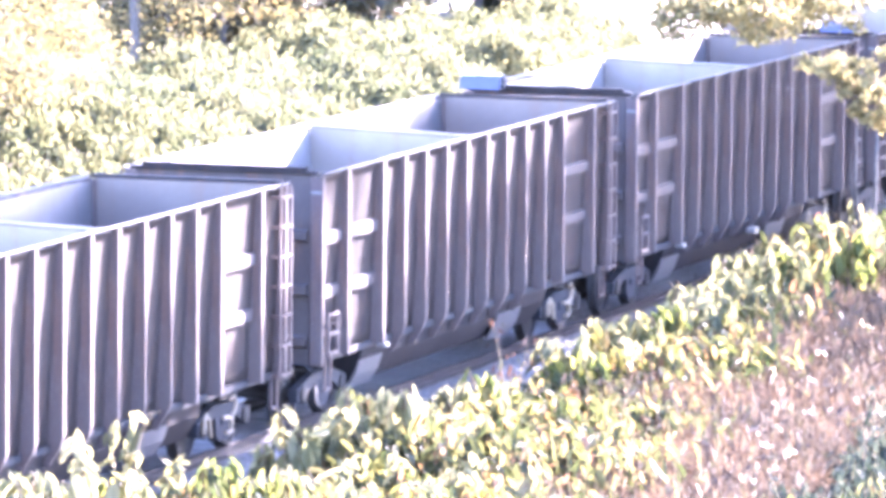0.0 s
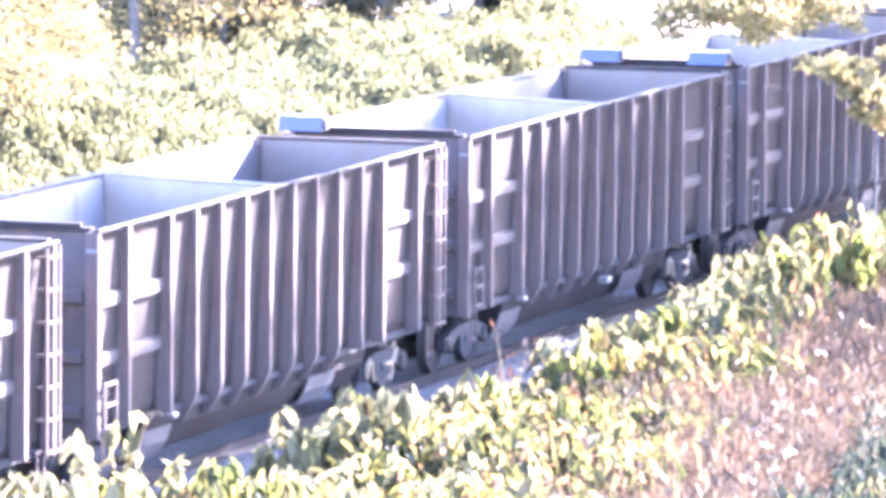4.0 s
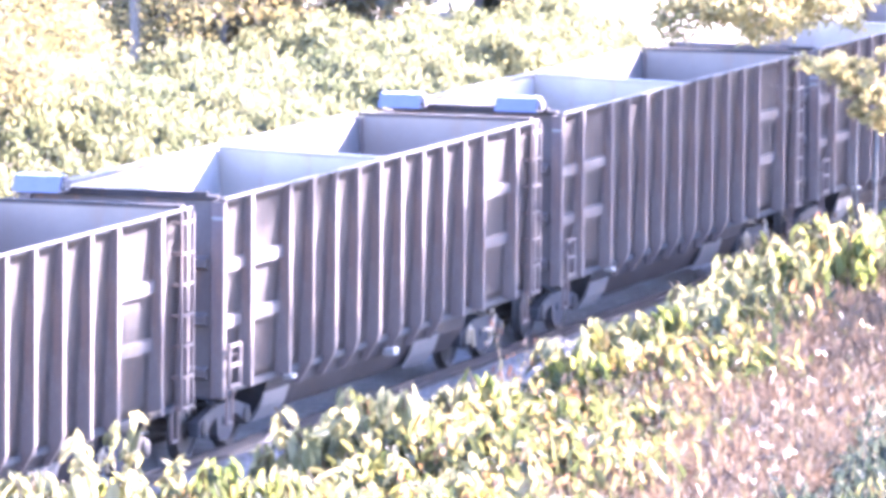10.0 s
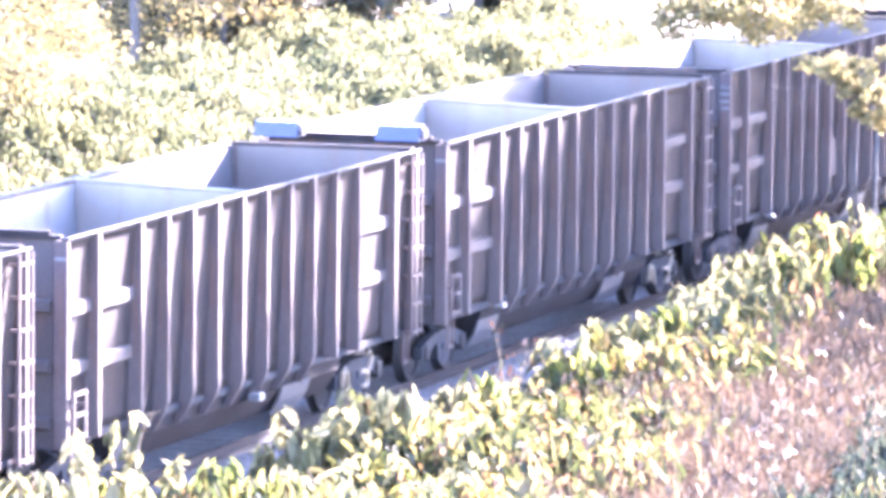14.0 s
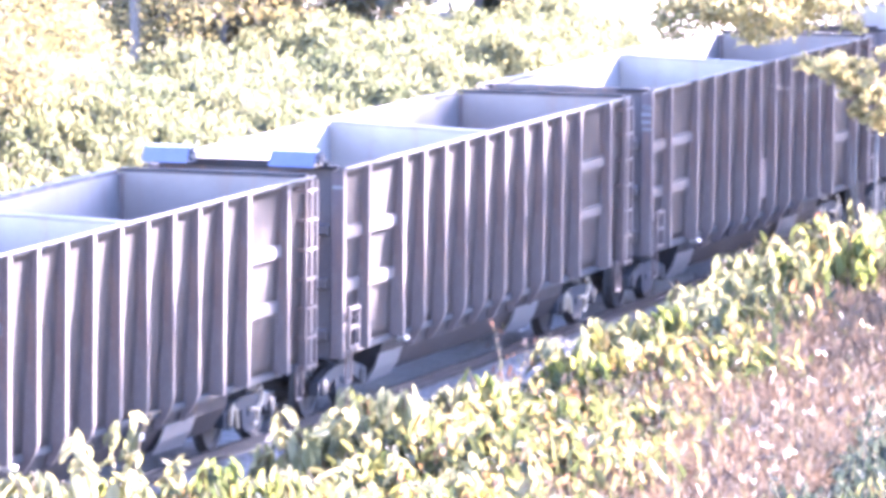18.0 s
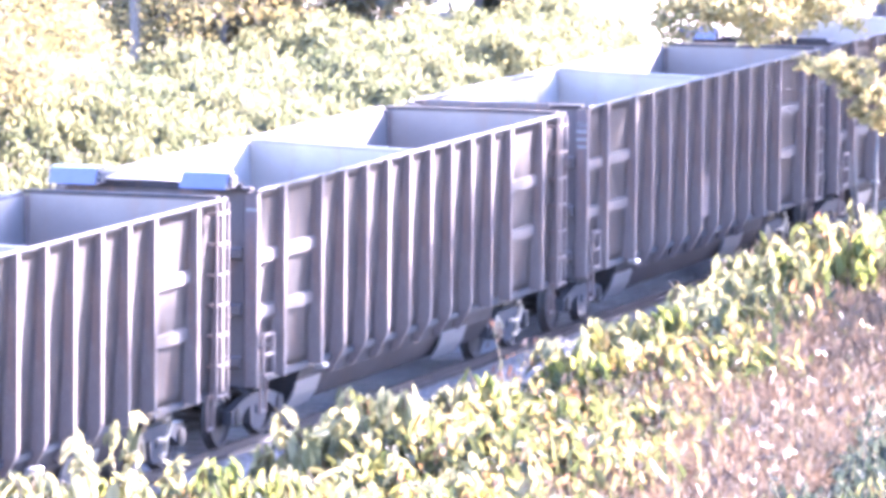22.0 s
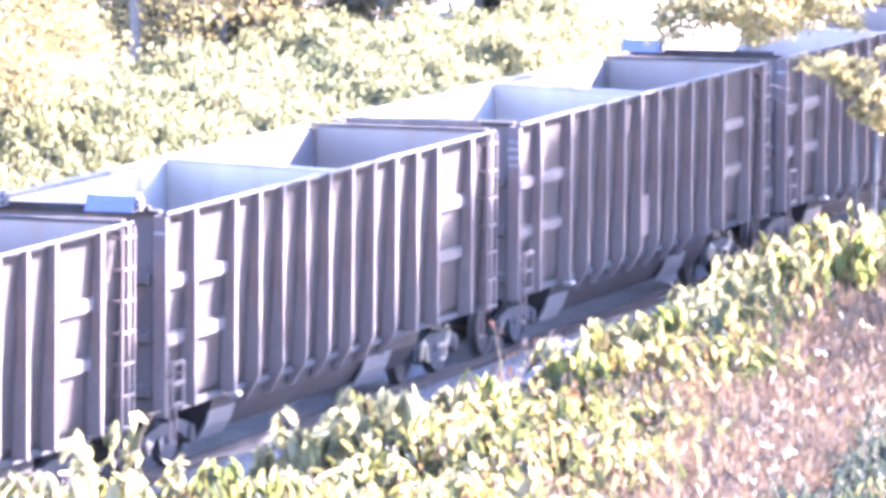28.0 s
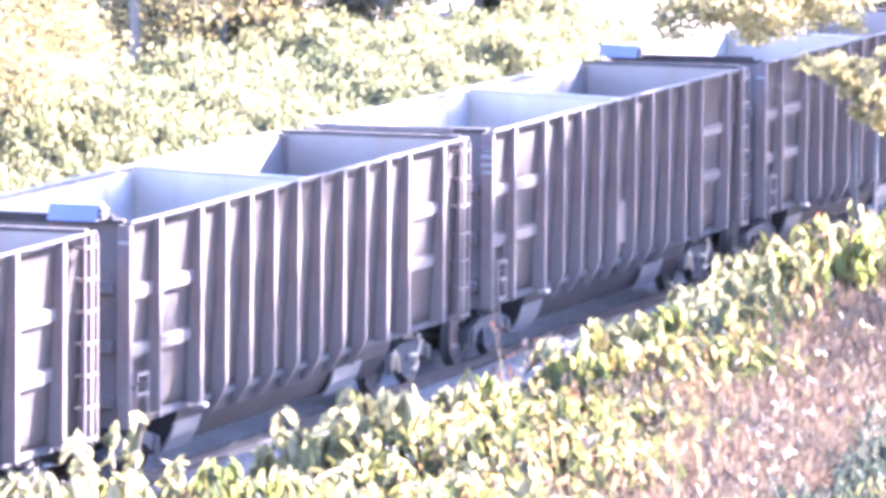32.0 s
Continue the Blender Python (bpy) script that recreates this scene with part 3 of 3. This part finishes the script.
def make_train():
    first = build_car()
    CARS.append(first)
    for k in range(1, 7):
        CARS.append(copy_thing(first, pose(0, 0, 0)))
    for k, which in ((2, (0.71,)), (3, (0.71, -1.26)), (5, (0.71,))):
        add_end_covers(CARS[k], which)
    for z, w in ((3.44, 0.14), (3.33, 0.18), (3.2, 0.18), (3.08, 0.16)):
        part("stencil_bar", boxes((-0.006, -0.001, -1.52, -1.52 + w, z, z + 0.055)), STENCIL, CARS[4], "worn white stencilled line")
    for k in (1, 2, 3, 5, 6):
        part("end_beam", boxes((-0.04, 0.05, -1.3, 1.25, TOP + 0.017, TOP + 0.075), bevel=0.008), END_STEEL, CARS[k], "dark beam along the end's top")
    for k in (3,):
        part("end_plate", boxes((BODY - 0.02, BODY + 0.01, -1.3, 0.85, TOP + 0.045, TOP + 0.14), bevel=0.008), PAINT, CARS[k], "raised plate on the end chord")
    tagged(CARS[4], "empty brown steel coal gondola with a pale patch on one panel")
    part("lug", boxes((7.7, 7.95, -1.52, -1.34, 0.74, 0.84), bevel=0.012), BRIGHT, CARS[2], "white lug at a post's foot")
    part("patch", boxes((7.08, 7.86, -1.425, -1.4, 1.3, 2.0), bevel=0.006), POST, CARS[4], "pale flat patch on a side sheet")


# ================= plants =================
def scatter_zone(rng, n, x0, x1, y0, y1):
    return rng.uniform(x0, x1, n), rng.uniform(y0, y1, n)


def make_weed(name, x, y, height, radius, stems, material, rng, label, leaf=0.15, per=26, plumes=0.0, low=0.6):
    """A clump of leafy weeds: bending stalks as one part, the leaves as another."""
    thing = tagged(new(name), label, "weed", "weeds beside the track")
    z0 = ground_z(x, y)
    thing.location = (x, y, z0)
    pts, face, size = [], [], []
    for k in range(stems):
        a, r = rng.uniform(0, math.tau), radius * math.sqrt(rng.uniform(0, 1))
        bx, by = r * math.cos(a), r * math.sin(a)
        h = height * rng.uniform(low, 1.1)
        lean = rng.normal(0, 0.12, 2) * h
        line = [(bx + lean[0] * t * t, by + lean[1] * t * t, -0.15 + (h + 0.15) * t) for t in (0, 0.35, 0.7, 1.0)]
        part("stalk", tube(bmesh.new(), line, [0.014, 0.012, 0.009, 0.004], 4), STALK, thing)
        for q in range(per):
            t = rng.uniform(0.25, 1.03)
            d = rng.normal(0, 1, 3)
            d[2] = 0.15
            d /= np.linalg.norm(d)
            rad = rng.uniform(0.05, 0.3) * (1.15 - 0.6 * t)
            pts.append((bx + lean[0] * t * t + d[0] * rad, by + lean[1] * t * t + d[1] * rad, h * t + 0.03))
            face.append((d[0], d[1], 0.35 if rng.random() < 0.65 else 1.2))
            size.append(leaf * rng.uniform(0.6, 1.35) * (1.2 - 0.45 * t))
        if rng.random() < plumes:
            droop = rng.normal(0, 0.09, 2)
            line = [(bx + lean[0] + droop[0] * t * t + rng.normal(0, 0.018), by + lean[1] + droop[1] * t * t + rng.normal(0, 0.018), h - 0.1 + 0.32 * t - 0.06 * t * t) for t in np.linspace(0, 1, 10)]
            part("seed_head", tube(bmesh.new(), line, [0.008 if q % 2 == 0 else rng.uniform(0.02, 0.06) * (1.15 - 0.08 * q) for q in range(10)], 5), PLUME, thing, "pale pinkish seed head")
    part("leaves", leaf_mesh("leaves", np.array(pts), np.array(size), np.array(face), material, rng, 0.36, 0.45, 4.2, True), None, thing)
    return thing


def weed_height(x):
    """How tall the front row grows along the track."""
    at = (76, 78.2, 79.5, 80.2, 81.2, 81.8, 83.0, 84.1, 85.1, 86.5, 88.3, 89.0, 90.3, 91.7, 93.2, 94.3, 95.9, 97.5, 98.9, 100.5, 101.9, 103.4, 106.6, 109.3, 111, 113.5, 115.4, 117.3, 120.1, 126)
    tall = (2.15, 2.15, 2.05, 1.98, 1.95, 1.85, 1.78, 1.68, 1.55, 1.25, 1.25, 2.0, 1.9, 1.72, 1.35, 1.55, 1.28, 1.02, 1.1, 1.58, 1.4, 1.55, 1.68, 1.57, 1.68, 1.9, 1.78, 2.1, 1.7, 1.8)
    return float(np.interp(x, at, tall))


def dry_edge(x):
    """Where the leafy weeds give way to dry grass."""
    return -8.5 + 0.168 * (x - 88) + 0.45 * np.sin(x * 0.9) + 0.3 * np.sin(x * 2.3)


def make_foreground():
    rng = np.random.default_rng(11)
    x = 76.5
    while x < 125:
        y = -3.7 + rng.uniform(-0.5, 0.25)
        h = weed_height(x) * rng.uniform(0.77, 0.9)
        make_weed("weed_clump", x, y, h, 0.5, 7, rng.choice([LEAF_WEED, LEAF_PALE, LEAF_PALE, LEAF_PALE, LEAF_GREEN]), rng, "tall leafy weed clump with seed heads beside the ballast", 0.42, 34, 0.6)
        x += rng.uniform(0.65, 0.95)
    for k in range(105):
        x, y = rng.uniform(77, 122), rng.uniform(-8.9, -4.3)
        if y < dry_edge(x) + 0.8:
            continue
        h = (0.45 + 0.45 * weed_height(x)) * rng.uniform(0.8, 1.15)
        make_weed("weed_clump", x, y, h, 0.7, 9, rng.choice([LEAF_UNDER, LEAF_YELLOW, LEAF_YELLOW, LEAF_WEED, LEAF_WEED, LEAF_GREEN, LEAF_GREEN, LEAF_PALE]), rng, "leafy yellow-green weed clump in the verge", 0.4, 32, 0.35)
    for x, y in ((88.3, -11.3), (89.9, -11.2), (91.4, -11.0), (92.9, -10.8), (94.4, -10.7), (95.9, -10.5), (97.6, -10.4), (92.0, -12.0), (94.0, -12.0), (96.0, -11.6), (90.2, -12.2)):
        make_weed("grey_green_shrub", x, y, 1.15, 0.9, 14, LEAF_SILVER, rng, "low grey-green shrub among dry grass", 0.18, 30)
    for x, y in ((86.4, -11.5), (87.4, -11.9), (88.6, -12.3)):
        make_weed("weed_clump", x, y, 1.1, 0.6, 10, LEAF_WEED, rng, "leafy yellow-green weed clump among dry grass", 0.26, 26)
    for x, h in ((80.4, 2.28), (81.5, 2.16)):
        make_weed("weed_clump", x, -3.7, h, 0.08, 2, LEAF_PALE, rng, "slender weed standing above the others, with drooping leaves", 0.46, 17, 1.0, 0.88)
    make_weed("red_weed", 99.9, -3.12, 1.6, 0.06, 2, LEAF_RED, rng, "reddish weed growing at the edge of the ballast", 0.17, 20, 0.0, 0.9)
    # undergrowth of loose leaves
    n = 30000
    x, y = scatter_zone(rng, n, 76, 126, -9.2, -3.1)
    z = np.array([ground_z(a, b) for a, b in zip(x, y)]) + rng.uniform(0.02, 1.0, n) ** 1.3 * np.array([0.35 + 0.5 * weed_height(a) for a in x]) * np.clip((-2.9 - y) / 0.7, 0.1, 1)
    keep = y > dry_edge(x) + 0.4 - rng.uniform(0, 1.05, n) ** 2
    x, y, z, n = x[keep], y[keep], z[keep], int(keep.sum())
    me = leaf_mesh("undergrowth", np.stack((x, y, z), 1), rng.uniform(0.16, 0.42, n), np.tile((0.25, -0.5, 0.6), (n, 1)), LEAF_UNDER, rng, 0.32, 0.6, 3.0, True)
    tagged(new("undergrowth", me), "low tangled green and yellow weeds on the verge", "weeds", kind="stuff")
    # dry seed heads and stalks
    n = 80000
    x = rng.uniform(78, 126, n)
    y = dry_edge(x) + 1.6 - rng.uniform(0, 1, n) ** 0.85 * 9.0
    z = np.array([ground_z(a, b) for a, b in zip(x, y)])
    keep = (y > -10.55 + 0.1 * (x - 87.5)) | (x > 101)
    x, y, z, n = x[keep], y[keep], z[keep], int(keep.sum())
    h = rng.uniform(0.45, 1.15, n)
    root = np.stack((x, y, z), 1)
    tip = root + np.stack((rng.normal(-0.05, 0.2, n), rng.normal(0.14, 0.2, n), h), 1)
    tagged(new("dry_grass", blades("dry_grass", root, tip, rng.uniform(0.014, 0.034, n), STRAW, rng)), "dry pinkish brown grass stalks on the verge", "grass", kind="stuff")
    heads = tip - (tip - root) * rng.uniform(0, 0.45, (n, 1)) + rng.normal(0, 0.03, (n, 3))
    tagged(new("seed_heads", leaf_mesh("seed_heads", heads, rng.uniform(0.1, 0.3, n), np.tile((0, -0.6, 0.3), (n, 1)), STRAW, rng, 0.075, 0.8, 4.0)), "dry brown seed heads of the grass", "grass", kind="stuff")


def make_bank():
    rng = np.random.default_rng(23)
    n = 420000
    x, y = rng.uniform(92, 182, n), 5.2 + 11.0 * rng.uniform(0, 1, n) ** 0.9

    def lumps(p, q):
        return np.array([0.7 * noise.noise((a * 0.5, b * 0.5, 2.0)) + 0.75 * noise.noise((a * 1.4, b * 1.4, 7.0)) + 0.25 * noise.noise((a * 4.5, b * 4.5, 1.0)) for a, b in zip(p, q)])

    lump = lumps(x, y)
    slope = np.stack((-(lumps(x + 0.1, y) - lump) * 8, -(lumps(x, y + 0.1) - lump) * 8 - 0.4, np.full(n, 0.75)), 1)
    z = np.array([ground_z(a, b) for a, b in zip(x, y)]) + np.clip((y - 5.0) / 2.0, 0.15, 1) * (0.75 + lump * 0.7) - 0.4 * rng.uniform(0, 1, n) ** 2 + 0.3 * rng.uniform(0, 1, n) ** 6
    keep = (y + 34.0) / x > 0.2935 + 0.006 * np.sin(y * 3.1) + rng.normal(0, 0.0025, n)
    x, y, z, n, slope = x[keep], y[keep], z[keep], int(keep.sum()), slope[keep]
    me = leaf_mesh("bank_shrubs", np.stack((x, y, z), 1), rng.uniform(0.08, 0.23, n), slope, LEAF_BANK, rng, 0.42, 0.5, 2.2)
    tagged(new("bank_shrubs", me), "dense sunlit pale green shrubs covering the bank", "shrubs", kind="stuff")


def make_tree(name, x, y, height, crown, material, rng, label, leaves=2600, leaf=0.2, start=0.35, thick=0.16, limbs=11, bark=BARK):
    """A tapered trunk, limbs that rise and droop, and a loose crown of single leaves in clumps."""
    tree = tagged(new(name), label, "tree")
    tree.location = (x, y, ground_z(x, y) - 0.1)
    wood = bmesh.new()
    lean = rng.normal(0, 0.03, 2) * height
    trunk = [(lean[0] * t * t, lean[1] * t * t, height * 0.92 * t) for t in (0, 0.15, 0.35, 0.6, 0.8, 1.0)]
    tube(wood, trunk, [thick * 1.25, thick, thick * 0.85, thick * 0.6, thick * 0.35, thick * 0.1], 8)
    part("trunk", wood, bark, tree)
    spots = []
    for k in range(limbs):
        t = start + (0.97 - start) * (k + rng.uniform(0, 0.6)) / limbs
        a = k * 2.4 + rng.uniform(-0.4, 0.4)
        reach = crown * (1.05 - 0.65 * t) * rng.uniform(0.75, 1.15)
        p0 = Vector((lean[0] * t * t, lean[1] * t * t, height * 0.92 * t))
        d = Vector((math.cos(a), math.sin(a), 0))
        line = [p0, p0 + d * reach * 0.4 + Vector((0, 0, reach * 0.22)), p0 + d * reach * 0.75 + Vector((0, 0, reach * 0.3)), p0 + d * reach + Vector((0, 0, reach * 0.22))]
        r = thick * 0.45 * (1.1 - t)
        part("limb", tube(bmesh.new(), line, [r, r * 0.7, r * 0.4, r * 0.15], 5), bark, tree)
        for q in range(7):
            f = rng.uniform(0.3, 1.05)
            spots.append(p0 + d * reach * f + Vector((*(rng.normal(0, 0.16, 2) * crown), reach * 0.25 * f + rng.normal(0, 0.12) * crown)))
    sp = np.array([tuple(s) for s in spots])
    at = sp[rng.integers(0, len(sp), leaves)] + rng.normal(0, 0.13 * crown, (leaves, 3)) * np.array((1, 1, 0.75))
    part("crown", leaf_mesh("crown", at, rng.uniform(0.6, 1.3, leaves) * leaf, np.tile((0, -0.2, 0.8), (leaves, 1)), material, rng, 0.55, 0.8), None, tree)
    return tree


def make_overhang():
    """The tree beside the camera's view: its trunk stands out of sight and its limbs hang into it."""
    rng = np.random.default_rng(31)
    tree = tagged(new("roadside_tree"), "yellow-green tree with drooping limbs beside the track", "tree")
    bx, by = 92.8, -13.7
    tree.location = (bx, by, ground_z(bx, by) - 0.1)
    wood = bmesh.new()
    tube(wood, [(0, 0, 0), (-0.1, 0.1, 2), (-0.2, 0.2, 4.5), (-0.1, 0.3, 7), (0.2, 0.3, 9.5)], [0.26, 0.21, 0.17, 0.11, 0.03], 9)
    part("trunk", wood, BARK, tree)
    base = Vector(tree.location)
    spots = []

    def hang(points, r, thick, count, share):
        loc = [Vector(p) - base for p in points]
        part("limb", tube(bmesh.new(), loc, [thick * (1 - 0.85 * i / (len(loc) - 1)) for i in range(len(loc))], 5), TWIG, tree)
        for a, b in zip(loc[2:], loc[3:]):
            for q in range(count):
                spots.append((a.lerp(b, rng.uniform(0, 1)) + Vector(rng.normal(0, r, 3)), r, share))

    hang([(92.7, -13.5, 8.4), (84.0, -13.7, 8.34), (82.0, -13.28, 7.74), (80.0, -12.96, 7.62), (79.0, -12.55, 7.5), (78.0, -12.25, 7.5), (77.2, -12.02, 7.42)], 0.19, 0.05, 16, 1.0)
    hang([(92.7, -13.5, 7.8), (85.0, -13.46, 8.0), (84.0, -12.78, 7.44), (83.0, -12.32, 7.31), (82.5, -11.95, 7.16), (82.0, -11.6, 7.12)], 0.16, 0.04, 14, 1.0)
    hang([(92.7, -13.5, 7.0), (86.0, -13.23, 7.02), (85.5, -12.77, 6.68), (85.0, -12.39, 6.24), (84.5, -12.2, 6.34), (84.0, -12.06, 6.42)], 0.08, 0.018, 10, 0.4)
    hang([(92.7, -13.5, 6.2), (86.0, -13.24, 6.38), (85.5, -12.86, 6.04), (85.0, -12.7, 5.95), (84.5, -12.45, 6.08), (84.0, -12.2, 6.26)], 0.08, 0.016, 10, 0.5)
    hang([(92.7, -13.5, 5.4), (86.0, -13.25, 5.73), (85.5, -12.86, 5.51), (85.0, -12.62, 5.61), (84.5, -12.6, 5.85), (84.0, -12.45, 6.08)], 0.08, 0.014, 10, 0.5)
    for pts in ([(84.0, -12.2, 6.26), (83.5, -11.84, 6.15), (83.0, -11.62, 6.25)], [(84.5, -12.08, 6.36), (83.6, -11.75, 5.9), (83.0, -11.54, 6.21)]):
        part("twig", tube(bmesh.new(), [Vector(p) - base for p in pts], [0.006, 0.005, 0.003], 5), TWIG, tree)
    n = 15000
    share = np.array([s[2] for s in spots])
    idx = rng.choice(len(spots), n, p=share / share.sum())
    at = np.array([tuple(spots[i][0]) for i in idx]) + rng.normal(0, 1, (n, 3)) * np.array([spots[i][1] * 0.55 for i in idx])[:, None] * np.array((1.4, 1, 0.7))
    part("crown", leaf_mesh("crown", at, rng.uniform(0.05, 0.12, n), np.tile((0, -0.2, 0.8), (n, 1)), LEAF_OLIVE, rng, 0.5, 0.8), None, tree)
    # slim pale stems of a sapling below it
    sap = tagged(new("bare_sapling"), "slim grey bare stems of a sapling beside the track", "sapling")
    sap.location = (120.0, -3.6, ground_z(120.0, -3.6))
    for line, r in (([(0, 0, -0.1), (0.0, 0, 1.4), (0.1, 0, 2.7), (0.3, 0, 3.8)], 0.06), ([(-0.1, 0.1, -0.1), (-0.7, 0.1, 1.5), (-1.0, 0.1, 2.3), (-0.9, 0.1, 3.3)], 0.05), ([(-0.7, 0.1, 1.5), (-1.1, 0.1, 1.9), (-1.3, 0.1, 2.3), (-1.35, 0.1, 2.9)], 0.03)):
        part("stem", tube(bmesh.new(), line, [r, r * 0.8, r * 0.55, r * 0.2], 6), TWIG, sap)


def make_trees():
    rng = np.random.default_rng(47)
    # shade trees beside the track, beyond the right of the view
    x = 112.2
    while x < 136.5:
        make_tree("shade_tree", x, -9.75 + rng.uniform(-0.15, 0.15), rng.uniform(14.0, 14.4), 0.85, LEAF_GOLD if rng.random() < 0.8 else LEAF_WEED, rng, "slim young tree with a high crown beside the track", 1600, 0.24, 0.955, 0.07, 10)
        x += rng.uniform(1.15, 1.5)
    for x in (115.6, 117.3, 119.4, 121.2, 123.1, 125.2, 127.0, 128.9, 130.6, 132.0, 133.4, 134.6, 135.8):
        make_tree("shade_tree", x, -9.75, 16.6 + rng.uniform(-0.4, 0.4), 1.0, LEAF_GOLD, rng, "tall slim tree out of view, its high crown there for shade", 420, 0.27, 0.88, 0.08, 10)
    x = 137.4
    while x < 215:
        make_tree("shade_tree", x, -9.75 + rng.uniform(-0.2, 0.2), rng.uniform(18.8, 19.5), 1.4, LEAF_GOLD if rng.random() < 0.8 else LEAF_WEED, rng, "tall slender yellow-green tree beside the track", 700, 0.36, 0.71, 0.16, 14)
        x += rng.uniform(1.5, 1.9)
    # taller unseen trees, added so that their crowns shade the cars' inner far walls
    for x, h, first in ((147.4, 23.4, 0.72), (149.4, 23.8, 0.72), (151.2, 23.4, 0.72)):
        make_tree("shade_tree", x, -9.75, h, 1.6, LEAF_WEED, rng, "unseen tall tree added to shade the cars' inner walls", 1400, 0.36, first, 0.17, 18)
    # more of these out of view, for inner walls nearer the camera
    for x, h in ((122.4, 23.4), (124.2, 23.8), (125.8, 23.4), (127.3, 23.7), (128.7, 23.3), (130.0, 23.6)):
        make_tree("shade_tree", x, -9.9, h, 1.4, LEAF_GOLD, rng, "tall slim tree out of view, its high crown there for shade", 2400, 0.3, 0.85, 0.12, 12)
    # autumn trees on the bank
    for x, y, h, crown in ((113.5, 11.0, 5.5, 2.6), (116.5, 11.5, 5.0, 1.8), (108.5, 10.5, 5.5, 2.6), (119.3, 13.5, 6.0, 1.8)):
        make_tree("autumn_tree", x, y, h, crown, LEAF_GOLD, rng, "golden yellow tree on the overgrown bank", 14000, 0.1, 0.25, 0.1, 11, TWIG)
    for x, y, h in ((138.6, 17.2, 5.6), (141.0, 17.4, 5.2), (146.5, 18.0, 4.8)):
        make_tree("autumn_tree", x, y, h, 2.2, LEAF_GOLD, rng, "thin golden tree on the overgrown bank", 4500, 0.12, 0.12, 0.045, 11, TWIG)
    make_tree("autumn_tree", 135.5, 16.15, 9.5, 2.2, LEAF_GOLD, rng, "slim golden tree with a bare dark trunk on the bank", 6000, 0.12, 0.6, 0.075, 9, TWIG)
    for x, y in ((176, 26), (186, 24), (198, 27)):
        make_tree("autumn_tree", x, y, 9, 3.6, LEAF_GOLD, rng, "golden green tree beyond the bank", 3000, 0.28, 0.15, 0.2)
    for k in range(2, 13):
        x, y = 138 + 3.3 * k + rng.uniform(-1, 1), 19.0 + rng.uniform(-1.5, 2.5)
        make_tree("bank_tree", x, y, rng.uniform(4.5, 7), 2.6, LEAF_FAR, rng, "dark green tree behind the bank", 5500, 0.32, 0.1, 0.12, 11, TWIG)
    for k in range(34):
        x, y = 120 + 5.2 * k + rng.uniform(-2, 2), 44 + rng.uniform(-6, 14)
        make_tree("woodland_tree", x, y, rng.uniform(9, 14), 4.2, LEAF_FAR, rng, "dark green tree in the woods behind the bank", 2600, 0.6, 0.12, 0.22, 11, TWIG)


make_ground()
make_clearing()
make_track()
make_train()
make_bank()
make_foreground()
make_overhang()
make_trees()

# ================= what moves =================
RUN = [0.0, 2.48, 4.84, 7.08, 9.24, 11.31, 13.31, 15.23, 17.08, 18.85, 20.56, 22.2, 23.76, 25.25, 26.67, 28.01, 29.28, 30.48, 31.6, 32.66, 33.64, 34.56, 35.41, 36.19, 36.91, 37.56, 38.16, 38.69, 39.17, 39.6, 39.97, 40.29, 40.58]


def run_at(t):
    """Metres that the train has rolled by t seconds, smooth through the whole seconds."""
    i = min(int(t), 31)
    f = t - i
    p = [RUN[max(i - 1, 0)], RUN[i], RUN[i + 1], RUN[min(i + 2, 32)]]
    if i == 0:
        p[0] = -2.6
    if i == 31:
        p[3] = 40.82
    a, b = (p[2] - p[0]) / 2, (p[3] - p[1]) / 2
    return (2 * f ** 3 - 3 * f * f + 1) * p[1] + (f ** 3 - 2 * f * f + f) * a + (-2 * f ** 3 + 3 * f * f) * p[2] + (f ** 3 - f * f) * b


def motions():
    whole = [float(t) for t in range(33)]
    turns = [round(0.2 * k, 1) for k in range(161)]
    for car, x in zip(CARS, CAR_AT):
        walk(car, [(t, pose(x - RUN[int(t)], 0, 0)) for t in whole])
        for o in car.children_recursive:
            if o.name.startswith("wheelset"):
                at = o.location.copy()
                walk(o, [(t, Matrix.Translation(at) @ Matrix.Rotation(-run_at(t) / 0.455, 4, "Y")) for t in turns])


motions()
